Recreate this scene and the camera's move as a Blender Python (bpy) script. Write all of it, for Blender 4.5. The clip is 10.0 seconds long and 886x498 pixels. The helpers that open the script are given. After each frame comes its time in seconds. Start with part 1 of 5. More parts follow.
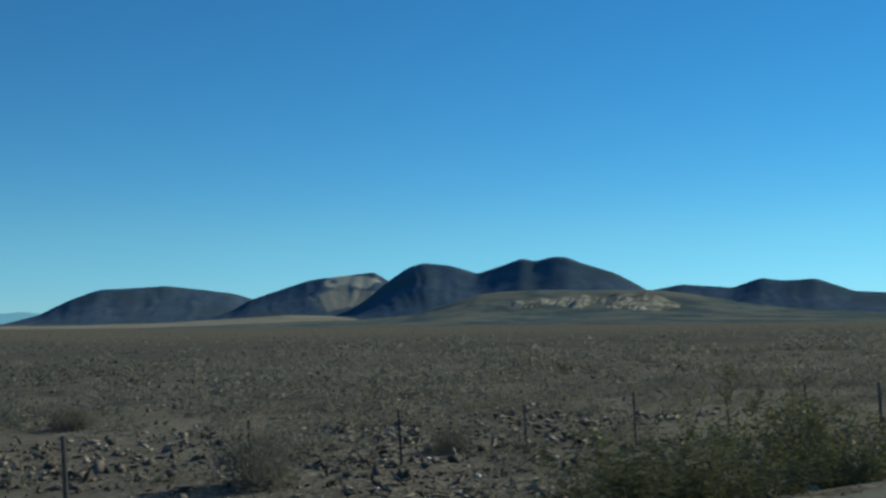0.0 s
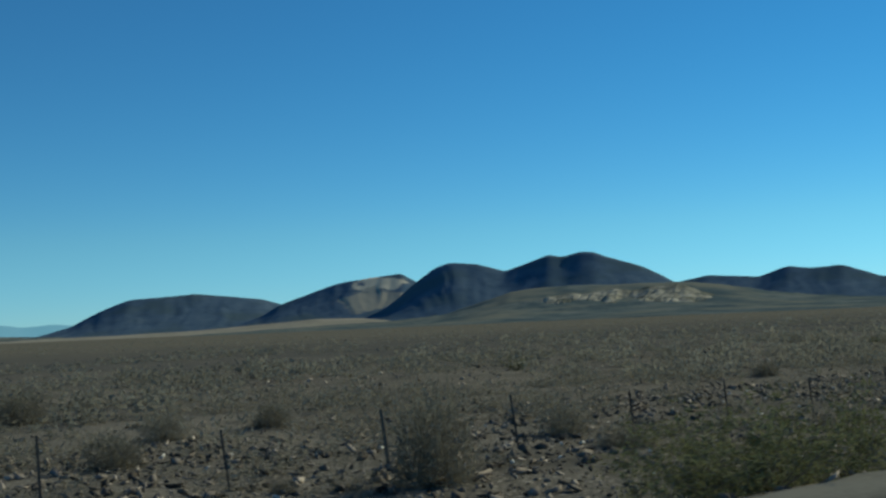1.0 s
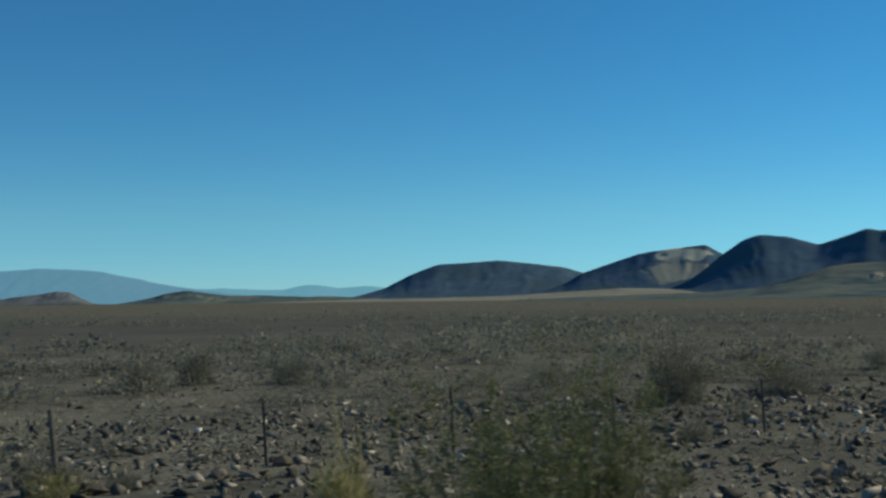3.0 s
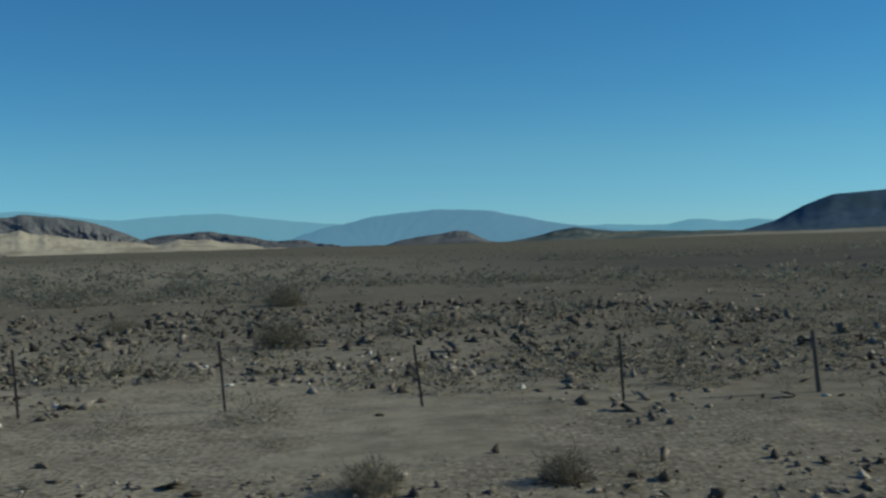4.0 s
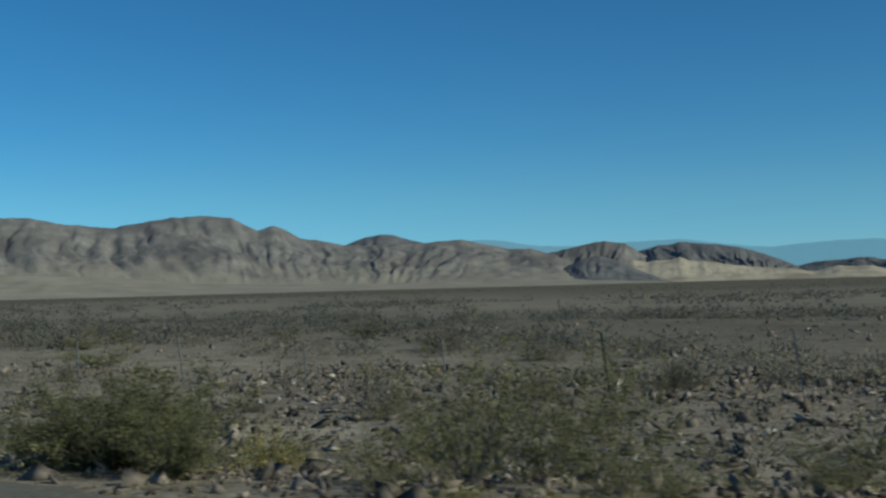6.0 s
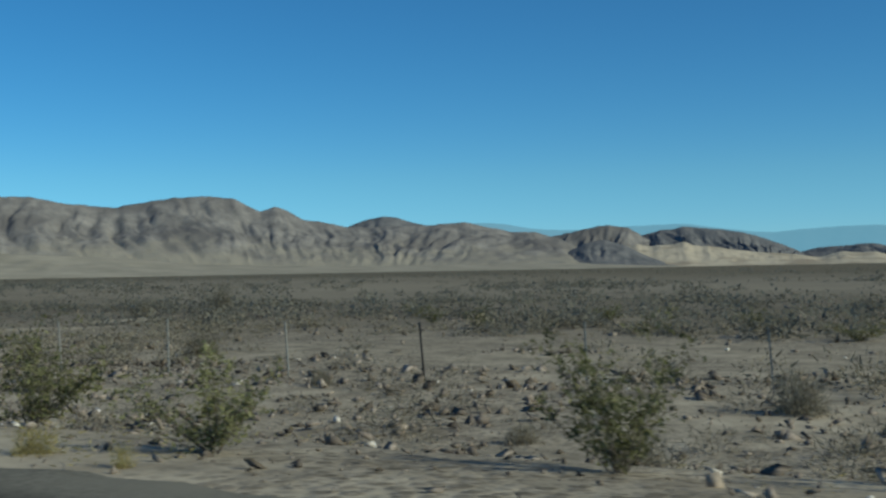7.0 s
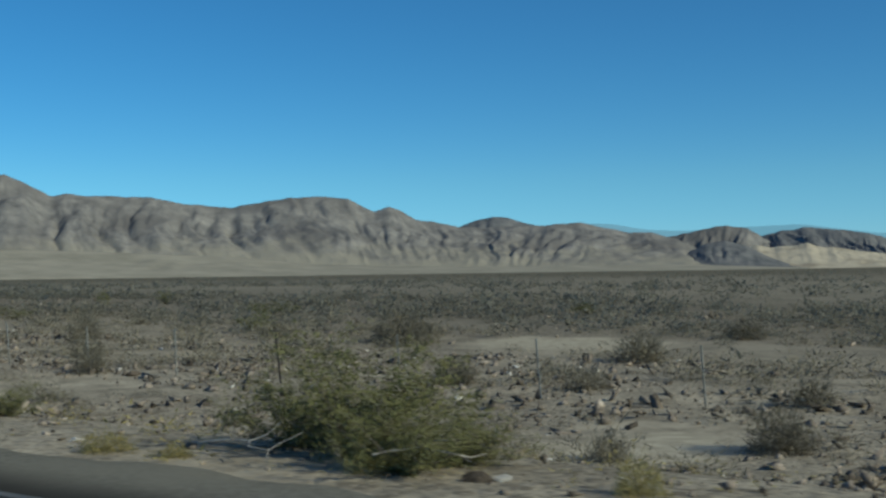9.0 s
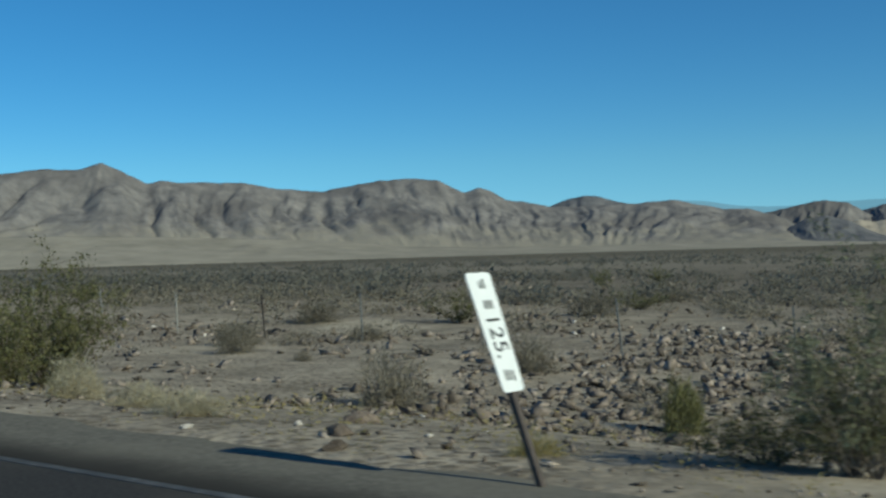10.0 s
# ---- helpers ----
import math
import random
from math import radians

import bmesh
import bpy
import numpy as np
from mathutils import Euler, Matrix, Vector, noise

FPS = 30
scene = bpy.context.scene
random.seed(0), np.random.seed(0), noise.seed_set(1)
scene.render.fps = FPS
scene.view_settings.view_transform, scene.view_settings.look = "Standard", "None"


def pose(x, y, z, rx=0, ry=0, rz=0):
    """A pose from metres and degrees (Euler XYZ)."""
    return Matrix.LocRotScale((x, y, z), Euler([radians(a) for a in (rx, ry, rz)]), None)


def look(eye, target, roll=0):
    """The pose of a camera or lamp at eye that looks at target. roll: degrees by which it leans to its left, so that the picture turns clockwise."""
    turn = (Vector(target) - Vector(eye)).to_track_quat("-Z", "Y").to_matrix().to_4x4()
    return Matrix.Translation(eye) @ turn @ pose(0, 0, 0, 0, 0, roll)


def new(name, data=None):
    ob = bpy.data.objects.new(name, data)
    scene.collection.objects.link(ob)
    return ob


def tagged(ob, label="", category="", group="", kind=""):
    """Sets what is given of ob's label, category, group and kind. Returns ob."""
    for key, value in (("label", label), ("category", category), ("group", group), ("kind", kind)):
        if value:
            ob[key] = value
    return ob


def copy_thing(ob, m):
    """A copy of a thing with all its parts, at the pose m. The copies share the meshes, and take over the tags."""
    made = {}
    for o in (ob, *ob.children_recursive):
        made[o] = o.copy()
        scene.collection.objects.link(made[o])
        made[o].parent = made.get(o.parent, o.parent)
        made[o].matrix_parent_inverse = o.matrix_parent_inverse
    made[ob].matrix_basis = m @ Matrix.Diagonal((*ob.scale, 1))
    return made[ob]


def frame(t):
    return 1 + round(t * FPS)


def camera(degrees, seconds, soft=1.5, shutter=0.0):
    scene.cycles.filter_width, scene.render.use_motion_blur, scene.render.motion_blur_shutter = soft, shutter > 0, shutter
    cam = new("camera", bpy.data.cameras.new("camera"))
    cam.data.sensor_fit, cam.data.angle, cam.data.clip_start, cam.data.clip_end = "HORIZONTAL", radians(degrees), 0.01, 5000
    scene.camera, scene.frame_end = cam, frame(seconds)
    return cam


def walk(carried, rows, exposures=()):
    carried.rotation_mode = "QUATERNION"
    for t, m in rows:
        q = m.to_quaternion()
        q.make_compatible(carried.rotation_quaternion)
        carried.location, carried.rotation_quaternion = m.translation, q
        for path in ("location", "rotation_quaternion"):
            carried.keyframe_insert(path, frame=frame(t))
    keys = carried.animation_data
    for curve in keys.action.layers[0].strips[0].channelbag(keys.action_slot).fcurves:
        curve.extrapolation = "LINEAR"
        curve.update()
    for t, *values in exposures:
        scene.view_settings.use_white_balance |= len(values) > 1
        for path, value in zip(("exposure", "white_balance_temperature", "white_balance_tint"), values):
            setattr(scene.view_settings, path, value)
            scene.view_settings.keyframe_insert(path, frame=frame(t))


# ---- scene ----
# The shot is taken sideways out of a car on a desert highway: the car goes towards -x at about 35 m/s,
# the fence runs parallel to the road 22 m off, and the mountains lie towards +y.
cam = camera(43.08, 10.0, soft=2.6, shutter=0.02)

PATH = [
    (0.0, 0.72, -36.28, 3.85, 0.62),
    (0.5, -16.39, -36.40, 3.93, 2.28),
    (1.0, -33.37, -35.24, 3.84, 2.52),
    (1.5, -50.71, -34.40, 3.66, 2.48),
    (2.0, -67.91, -32.33, 3.72, 2.20),
    (2.5, -85.14, -27.52, 2.92, 0.89),
    (3.0, -102.32, -20.83, 2.65, 0.63),
    (3.2, -109.29, -16.88, 2.24, 1.37),
    (4.3, -147.40, 3.54, -0.62, 0.84),
    (4.5, -154.39, 7.31, 0.48, 0.18),
    (4.7, -161.26, 11.82, 1.65, 0.04),
    (5.0, -171.71, 17.71, 1.82, 0.53),
    (5.5, -188.79, 25.14, 1.58, 0.98),
    (6.0, -206.20, 29.82, 1.99, 1.51),
    (6.2, -213.14, 30.76, 1.86, 1.03),
    (7.3, -251.64, 28.71, 1.10, 1.52),
    (7.5, -258.80, 28.50, 1.44, 2.00),
    (8.0, -276.47, 29.04, 1.66, 1.48),
    (8.5, -294.10, 31.42, 1.57, 0.11),
    (9.0, -311.84, 34.32, 1.24, 0.78),
    (9.5, -329.51, 36.50, 0.41, 0.63),
    (10.0, -346.97, 38.53, 0.37, 1.66),
]
EYE = 1.1
walk(cam, [(t, pose(x, 0, EYE, 90 + pitch, roll, yaw)) for t, x, yaw, pitch, roll in PATH],
     exposures=[(0.0, -0.03, 6750, -10), (1.0, -0.06, 6950, -12), (2.4, -0.08, 7000, -12), (3.1, -0.02, 7000, -11), (4.5, -0.25, 6700, -9), (5.3, -0.27, 6700, -9), (6.2, -0.2, 6700, -9), (7.5, 0.03, 6700, -9), (10.0, -0.02, 6700, -9)])

# ---- light: a low sun over the right-hand hills, clear sky ----
SUN_ELEV, SUN_AZ = 29.0, 2.0   # azimuth in degrees from +x towards +y
world = bpy.data.worlds.new("sky")
scene.world = world
world.use_nodes = True
wn = world.node_tree.nodes
sky = wn.new("ShaderNodeTexSky")
sky.sky_type, sky.sun_disc = "NISHITA", False
sky.sun_elevation = radians(SUN_ELEV)
sky.sun_rotation = radians(90 - SUN_AZ)
sky.altitude, sky.air_density, sky.dust_density, sky.ozone_density = 900, 0.92, 0.0, 5.8
wn["Background"].inputs["Strength"].default_value = 0.11
deep = wn.new("ShaderNodeHueSaturation")
deep.inputs["Saturation"].default_value = 1.2
split, join = wn.new("ShaderNodeSeparateColor"), wn.new("ShaderNodeCombineColor")
world.node_tree.links.new(sky.outputs["Color"], split.inputs[0])
way, height = wn.new("ShaderNodeTexCoord"), wn.new("ShaderNodeSeparateXYZ")
world.node_tree.links.new(way.outputs["Generated"], height.inputs[0])
for i, (power, gain) in enumerate(((0.82, 1.0), (0.94, 1.0), (0.98, 1.0))):   # dry clear air: a blue, not yellow, horizon
    pw, ga = wn.new("ShaderNodeMath"), wn.new("ShaderNodeMath")
    pw.operation, ga.operation = "POWER", "MULTIPLY"
    pw.inputs[1].default_value, ga.inputs[1].default_value = power, gain
    world.node_tree.links.new(split.outputs[i], pw.inputs[0])
    world.node_tree.links.new(pw.outputs[0], ga.inputs[0])
    low = wn.new("ShaderNodeMapRange")                 # thin blue haze low over the horizon, all round
    low.interpolation_type = "SMOOTHSTEP"
    low.inputs["From Min"].default_value, low.inputs["From Max"].default_value = 0.09, -0.01
    low.inputs["To Min"].default_value, low.inputs["To Max"].default_value = 1.0, (0.84, 0.94, 1.2)[i]
    world.node_tree.links.new(height.outputs["Z"], low.inputs["Value"])
    haze = wn.new("ShaderNodeMath")
    haze.operation = "MULTIPLY"
    world.node_tree.links.new(ga.outputs[0], haze.inputs[0])
    world.node_tree.links.new(low.outputs["Result"], haze.inputs[1])
    world.node_tree.links.new(haze.outputs[0], join.inputs[i])
world.node_tree.links.new(join.outputs[0], deep.inputs["Color"])
world.node_tree.links.new(deep.outputs["Color"], wn["Background"].inputs["Color"])
sun = new("sun", bpy.data.lights.new("sun", "SUN"))
sun.data.energy, sun.data.angle, sun.data.color = 3.5, radians(0.6), (1.0, 0.93, 0.82)
sx = math.cos(radians(SUN_ELEV))
sun.matrix_world = look((0, 0, 50), (-sx * math.cos(radians(SUN_AZ)), -sx * math.sin(radians(SUN_AZ)), 50 - math.sin(radians(SUN_ELEV))))


# ---- materials ----
def material(name, colours, scale=5.0, detail=6.0, rough=0.9, bump=0.0, bump_scale=None, second=None, second_scale=0.3,
             per_object=0.0, per_island=0.0, coords="Object", metal=0.0, patches=(), through_light=0.0):
    """Principled surface: a noise ramp of colours, a second slow noise that leans to another colour, and a bump."""
    m = bpy.data.materials.new(name)
    m.use_nodes = True
    n, l = m.node_tree.nodes, m.node_tree.links
    b = n["Principled BSDF"]
    b.inputs["Roughness"].default_value, b.inputs["Metallic"].default_value = rough, metal
    b.inputs["Specular IOR Level"].default_value = 0.2 if rough < 0.85 else 0.0   # bare soil, rock and twigs have no sheen
    tc = n.new("ShaderNodeTexCoord")
    src = tc.outputs[coords]
    nz = n.new("ShaderNodeTexNoise")
    nz.inputs["Scale"].default_value, nz.inputs["Detail"].default_value = scale, detail
    nz.inputs["Roughness"].default_value = 0.65
    l.new(src, nz.inputs["Vector"])
    ramp = n.new("ShaderNodeValToRGB")
    e = ramp.color_ramp.elements
    while len(e) < len(colours):
        e.new(0.5)
    for i, c in enumerate(colours):
        e[i].position = 0.3 + 0.4 * i / max(1, len(colours) - 1)
        e[i].color = (*c, 1)
    l.new(nz.outputs["Fac"], ramp.inputs["Fac"])
    out = ramp.outputs["Color"]

    def mixed(a, colour, fac):
        mx = n.new("ShaderNodeMix")
        mx.data_type = "RGBA"
        l.new(a, mx.inputs["A"])
        mx.inputs["B"].default_value = (*colour, 1)
        l.new(fac, mx.inputs["Factor"])
        return mx.outputs["Result"]

    def ramped(value, lo, hi):
        mr = n.new("ShaderNodeMapRange")
        mr.interpolation_type = "SMOOTHSTEP"
        mr.inputs["From Min"].default_value, mr.inputs["From Max"].default_value = lo, hi
        l.new(value, mr.inputs["Value"])
        return mr.outputs["Result"]
    if second:
        nz2 = n.new("ShaderNodeTexNoise")
        nz2.inputs["Scale"].default_value, nz2.inputs["Detail"].default_value = second_scale, 4
        l.new(src, nz2.inputs["Vector"])
        out = mixed(out, second, ramped(nz2.outputs["Fac"], 0.45, 0.68))
    for centre, radius, colour, grain in patches:
        d = n.new("ShaderNodeVectorMath")
        d.operation = "DISTANCE"
        l.new(src, d.inputs[0])
        d.inputs[1].default_value = centre
        wob = n.new("ShaderNodeTexNoise")
        wob.inputs["Scale"].default_value, wob.inputs["Detail"].default_value = grain, 5
        l.new(src, wob.inputs["Vector"])
        mu = n.new("ShaderNodeMath")
        mu.operation = "MULTIPLY_ADD"
        l.new(wob.outputs["Fac"], mu.inputs[0])
        mu.inputs[1].default_value = radius * 2.4
        l.new(d.outputs["Value"], mu.inputs[2])
        out = mixed(out, colour, ramped(mu.outputs["Value"], radius * 2.3, radius * 1.9))
    for amount, node, sock in ((per_object, "ShaderNodeObjectInfo", "Random"), (per_island, "ShaderNodeNewGeometry", "Random Per Island")):
        if amount:
            inf = n.new(node)
            hs = n.new("ShaderNodeHueSaturation")
            mr = n.new("ShaderNodeMapRange")
            mr.inputs["To Min"].default_value, mr.inputs["To Max"].default_value = 1 - amount, 1 + amount
            l.new(inf.outputs[sock], mr.inputs["Value"])
            l.new(mr.outputs["Result"], hs.inputs["Value"])
            l.new(out, hs.inputs["Color"])
            out = hs.outputs["Color"]
    l.new(out, b.inputs["Base Color"])
    if through_light:   # thin leaves and twigs let light through
        tl, ms = n.new("ShaderNodeBsdfTranslucent"), n.new("ShaderNodeMixShader")
        ms.inputs["Fac"].default_value = through_light
        l.new(out, tl.inputs["Color"])
        l.new(b.outputs[0], ms.inputs[1])
        l.new(tl.outputs[0], ms.inputs[2])
        l.new(ms.outputs[0], n["Material Output"].inputs["Surface"])
    if bump:
        nb = n.new("ShaderNodeTexNoise")
        nb.inputs["Scale"].default_value, nb.inputs["Detail"].default_value = bump_scale or scale * 3, 8
        l.new(src, nb.inputs["Vector"])
        bp = n.new("ShaderNodeBump")
        bp.inputs["Strength"].default_value, bp.inputs["Distance"].default_value = 0.6, bump
        l.new(nb.outputs["Fac"], bp.inputs["Height"])
        l.new(bp.outputs["Normal"], b.inputs["Normal"])
    return m


# washes and bare patches of pale sand: x, y, radius
SAND_PATCHES = ((-176.2, 19.5, 2.6), (-175.0, 15.2, 2.6), (-177.6, 24.0, 2.4), (-180.5, 29.0, 2.4), (-184.0, 40.0, 4.0), (-149.0, 16.5, 2.4), (-147.2, 14.5, 2.2),
                (-265.8, 16.5, 1.9), (-264.0, 13.2, 1.9), (-267.2, 19.0, 1.4), (-290.0, 33.0, 1.9), (-289.0, 42.0, 2.6), (-296.0, 54.0, 3.0), (-371.5, 26.7, 2.2),
                (-319.5, 17.0, 1.6), (-217.9, 15.7, 1.8), (-333.0, 40.0, 4.0))


def ground_material():
    """Desert floor: sand and gravel close by, a dense low shrub cover that takes over with distance from the road."""
    m = material("desert_floor", [(0.064, 0.056, 0.046), (0.11, 0.097, 0.079), (0.18, 0.158, 0.127)], scale=1.3, detail=12, bump=0.004, bump_scale=14.0,
                 second=(0.17, 0.149, 0.12), second_scale=0.09)
    n, l = m.node_tree.nodes, m.node_tree.links
    b = n["Principled BSDF"]
    base = b.inputs["Base Color"].links[0].from_socket
    tc = n.new("ShaderNodeTexCoord")
    # paler, sandier soil along the later stretch; earlier stretch painted darker for backlit shade
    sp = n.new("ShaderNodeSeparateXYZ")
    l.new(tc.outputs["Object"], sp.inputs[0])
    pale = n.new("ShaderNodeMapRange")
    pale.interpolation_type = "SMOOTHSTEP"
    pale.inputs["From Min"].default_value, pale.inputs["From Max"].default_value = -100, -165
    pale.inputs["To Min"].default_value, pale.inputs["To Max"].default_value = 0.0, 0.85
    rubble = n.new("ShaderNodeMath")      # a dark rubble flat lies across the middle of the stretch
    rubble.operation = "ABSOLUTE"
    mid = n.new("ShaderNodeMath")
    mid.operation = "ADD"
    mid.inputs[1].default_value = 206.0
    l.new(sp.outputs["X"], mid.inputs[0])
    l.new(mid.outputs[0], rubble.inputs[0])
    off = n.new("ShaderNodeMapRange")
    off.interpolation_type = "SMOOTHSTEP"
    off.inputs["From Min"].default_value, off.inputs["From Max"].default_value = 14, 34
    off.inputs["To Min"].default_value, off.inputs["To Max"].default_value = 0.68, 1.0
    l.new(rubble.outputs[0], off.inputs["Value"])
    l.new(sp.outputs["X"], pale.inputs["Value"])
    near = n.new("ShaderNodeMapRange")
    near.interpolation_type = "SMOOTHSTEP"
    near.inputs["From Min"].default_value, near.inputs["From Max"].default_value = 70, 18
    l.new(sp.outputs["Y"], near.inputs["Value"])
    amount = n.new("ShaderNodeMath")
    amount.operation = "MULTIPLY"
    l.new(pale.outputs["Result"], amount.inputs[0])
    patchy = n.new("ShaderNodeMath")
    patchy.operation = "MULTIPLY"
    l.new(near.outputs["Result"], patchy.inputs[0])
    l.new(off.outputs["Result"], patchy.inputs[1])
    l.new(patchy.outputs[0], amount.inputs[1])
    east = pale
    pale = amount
    soil = n.new("ShaderNodeMix")
    soil.data_type = "RGBA"
    blotch = n.new("ShaderNodeTexNoise")
    blotch.inputs["Scale"].default_value, blotch.inputs["Detail"].default_value = 0.75, 12
    blotch.inputs["Roughness"].default_value = 0.7
    l.new(tc.outputs["Object"], blotch.inputs["Vector"])
    tan = n.new("ShaderNodeValToRGB")
    tan.color_ramp.elements[0].position, tan.color_ramp.elements[0].color = 0.36, (0.222, 0.191, 0.147, 1)
    tan.color_ramp.elements[1].position, tan.color_ramp.elements[1].color = 0.6, (0.5, 0.429, 0.326, 1)
    l.new(blotch.outputs["Fac"], tan.inputs["Fac"])
    l.new(tan.outputs["Color"], soil.inputs["B"])
    l.new(base, soil.inputs["A"])
    l.new(pale.outputs["Value"], soil.inputs["Factor"])
    base = soil.outputs["Result"]
    # gravel: cells with a shade and a relief of their own, in drifts
    drift = n.new("ShaderNodeTexNoise")
    drift.inputs["Scale"].default_value, drift.inputs["Detail"].default_value = 0.22, 5
    l.new(tc.outputs["Object"], drift.inputs["Vector"])
    where = n.new("ShaderNodeMapRange")
    where.inputs["From Min"].default_value, where.inputs["From Max"].default_value = 0.36, 0.56
    l.new(drift.outputs["Fac"], where.inputs["Value"])
    height = None
    mx = None
    for scale, weight in ((7.0, 0.8), (17.0, 0.6)):
        vo = n.new("ShaderNodeTexVoronoi")
        vo.inputs["Scale"].default_value = scale
        l.new(tc.outputs["Object"], vo.inputs["Vector"])
        tone = n.new("ShaderNodeSeparateColor")
        l.new(vo.outputs["Color"], tone.inputs[0])
        ramp = n.new("ShaderNodeValToRGB")
        for i, (pos, c) in enumerate(((0.0, (0.085, 0.072, 0.057, 1)), (0.55, (0.195, 0.165, 0.128, 1)), (1.0, (0.42, 0.36, 0.285, 1)))):
            e = ramp.color_ramp.elements[i] if i < 2 else ramp.color_ramp.elements.new(1.0)
            e.position, e.color = pos, c
        l.new(tone.outputs[0], ramp.inputs["Fac"])
        peb = n.new("ShaderNodeMapRange")
        peb.inputs["From Min"].default_value, peb.inputs["From Max"].default_value = 0.32, 0.6
        peb.inputs["To Min"].default_value, peb.inputs["To Max"].default_value = weight, 0.0
        l.new(vo.outputs["Distance"], peb.inputs["Value"])
        both = n.new("ShaderNodeMath")
        both.operation = "MULTIPLY"
        l.new(peb.outputs["Result"], both.inputs[0])
        l.new(where.outputs["Result"], both.inputs[1])
        step = n.new("ShaderNodeMix")
        step.data_type = "RGBA"
        l.new(base if mx is None else mx.outputs["Result"], step.inputs["A"])
        l.new(ramp.outputs["Color"], step.inputs["B"])
        l.new(both.outputs["Value"], step.inputs["Factor"])
        mx = step
        if height is None:
            height = both
    relief = n.new("ShaderNodeBump")
    relief.inputs["Strength"].default_value, relief.inputs["Distance"].default_value = 0.7, 0.016
    l.new(height.outputs["Value"], relief.inputs["Height"])
    l.new(b.inputs["Normal"].links[0].from_socket, relief.inputs["Normal"])
    l.new(relief.outputs["Normal"], b.inputs["Normal"])
    # washes of bare sand with wavering outlines
    wob = n.new("ShaderNodeTexNoise")
    wob.inputs["Scale"].default_value, wob.inputs["Detail"].default_value = 0.45, 6
    l.new(tc.outputs["Object"], wob.inputs["Vector"])
    flat = n.new("ShaderNodeVectorMath")
    flat.operation = "MULTIPLY"
    flat.inputs[1].default_value = (1, 1, 0)
    l.new(tc.outputs["Object"], flat.inputs[0])
    wash = None
    for x, y, r in SAND_PATCHES:
        d, near_by = n.new("ShaderNodeVectorMath"), n.new("ShaderNodeMapRange")
        d.operation = "DISTANCE"
        l.new(flat.outputs["Vector"], d.inputs[0])
        d.inputs[1].default_value = (x, y, 0)
        near_by.inputs["From Min"].default_value, near_by.inputs["From Max"].default_value = 0.0, 2.0 * r
        near_by.inputs["To Min"].default_value, near_by.inputs["To Max"].default_value = 1.0, 0.0
        l.new(d.outputs["Value"], near_by.inputs["Value"])
        if wash is None:
            wash = near_by.outputs["Result"]
        else:
            top = n.new("ShaderNodeMath")
            top.operation = "MAXIMUM"
            l.new(wash, top.inputs[0])
            l.new(near_by.outputs["Result"], top.inputs[1])
            wash = top.outputs[0]
    rim = n.new("ShaderNodeMath")
    rim.operation = "MULTIPLY_ADD"
    rim.inputs[1].default_value = 0.9
    l.new(wob.outputs["Fac"], rim.inputs[0])
    l.new(wash, rim.inputs[2])
    bare = n.new("ShaderNodeMapRange")
    bare.interpolation_type = "SMOOTHSTEP"
    bare.inputs["From Min"].default_value, bare.inputs["From Max"].default_value = 0.85, 1.15
    l.new(rim.outputs[0], bare.inputs["Value"])
    grain = n.new("ShaderNodeTexNoise")
    grain.inputs["Scale"].default_value, grain.inputs["Detail"].default_value = 3.0, 10
    l.new(tc.outputs["Object"], grain.inputs["Vector"])
    sand = n.new("ShaderNodeValToRGB")
    sand.color_ramp.elements[0].position, sand.color_ramp.elements[0].color = 0.3, (0.3, 0.26, 0.197, 1)
    sand.color_ramp.elements[1].position, sand.color_ramp.elements[1].color = 0.65, (0.47, 0.407, 0.31, 1)
    l.new(grain.outputs["Fac"], sand.inputs["Fac"])
    swept = n.new("ShaderNodeMix")
    swept.data_type = "RGBA"
    l.new(mx.outputs["Result"], swept.inputs["A"])
    l.new(sand.outputs["Color"], swept.inputs["B"])
    l.new(bare.outputs["Result"], swept.inputs["Factor"])
    mx = swept
    # shrub cover of the far plain
    sep = n.new("ShaderNodeSeparateXYZ")
    l.new(tc.outputs["Object"], sep.inputs[0])
    far = n.new("ShaderNodeMapRange")
    far.interpolation_type = "SMOOTHSTEP"
    far.inputs["From Min"].default_value, far.inputs["From Max"].default_value = 22, 150
    far.inputs["To Min"].default_value, far.inputs["To Max"].default_value = 0.0, 0.95
    l.new(sep.outputs["Y"], far.inputs["Value"])
    blot = n.new("ShaderNodeTexNoise")
    blot.inputs["Scale"].default_value, blot.inputs["Detail"].default_value = 0.05, 10
    l.new(tc.outputs["Object"], blot.inputs["Vector"])
    br = n.new("ShaderNodeMapRange")
    br.inputs["From Min"].default_value, br.inputs["From Max"].default_value = 0.3, 0.6
    br.inputs["To Min"].default_value = 0.55
    l.new(blot.outputs["Fac"], br.inputs["Value"])
    mul = n.new("ShaderNodeMath")
    mul.operation = "MULTIPLY"
    l.new(far.outputs["Result"], mul.inputs[0])
    l.new(br.outputs["Result"], mul.inputs[1])
    mx2 = n.new("ShaderNodeMix")
    mx2.data_type = "RGBA"
    cover = n.new("ShaderNodeMix")
    cover.data_type = "RGBA"
    # cover colour A is darkened to carry the early stretch's backlit shade
    cover.inputs["A"].default_value, cover.inputs["B"].default_value = (0.092, 0.087, 0.079, 1), (0.29, 0.255, 0.2, 1)
    l.new(east.outputs["Result"], cover.inputs["Factor"])
    # dense dark scrub still further out
    out_far = n.new("ShaderNodeMapRange")
    out_far.interpolation_type = "SMOOTHSTEP"
    out_far.inputs["From Min"].default_value, out_far.inputs["From Max"].default_value = 90, 420
    l.new(sep.outputs["Y"], out_far.inputs["Value"])
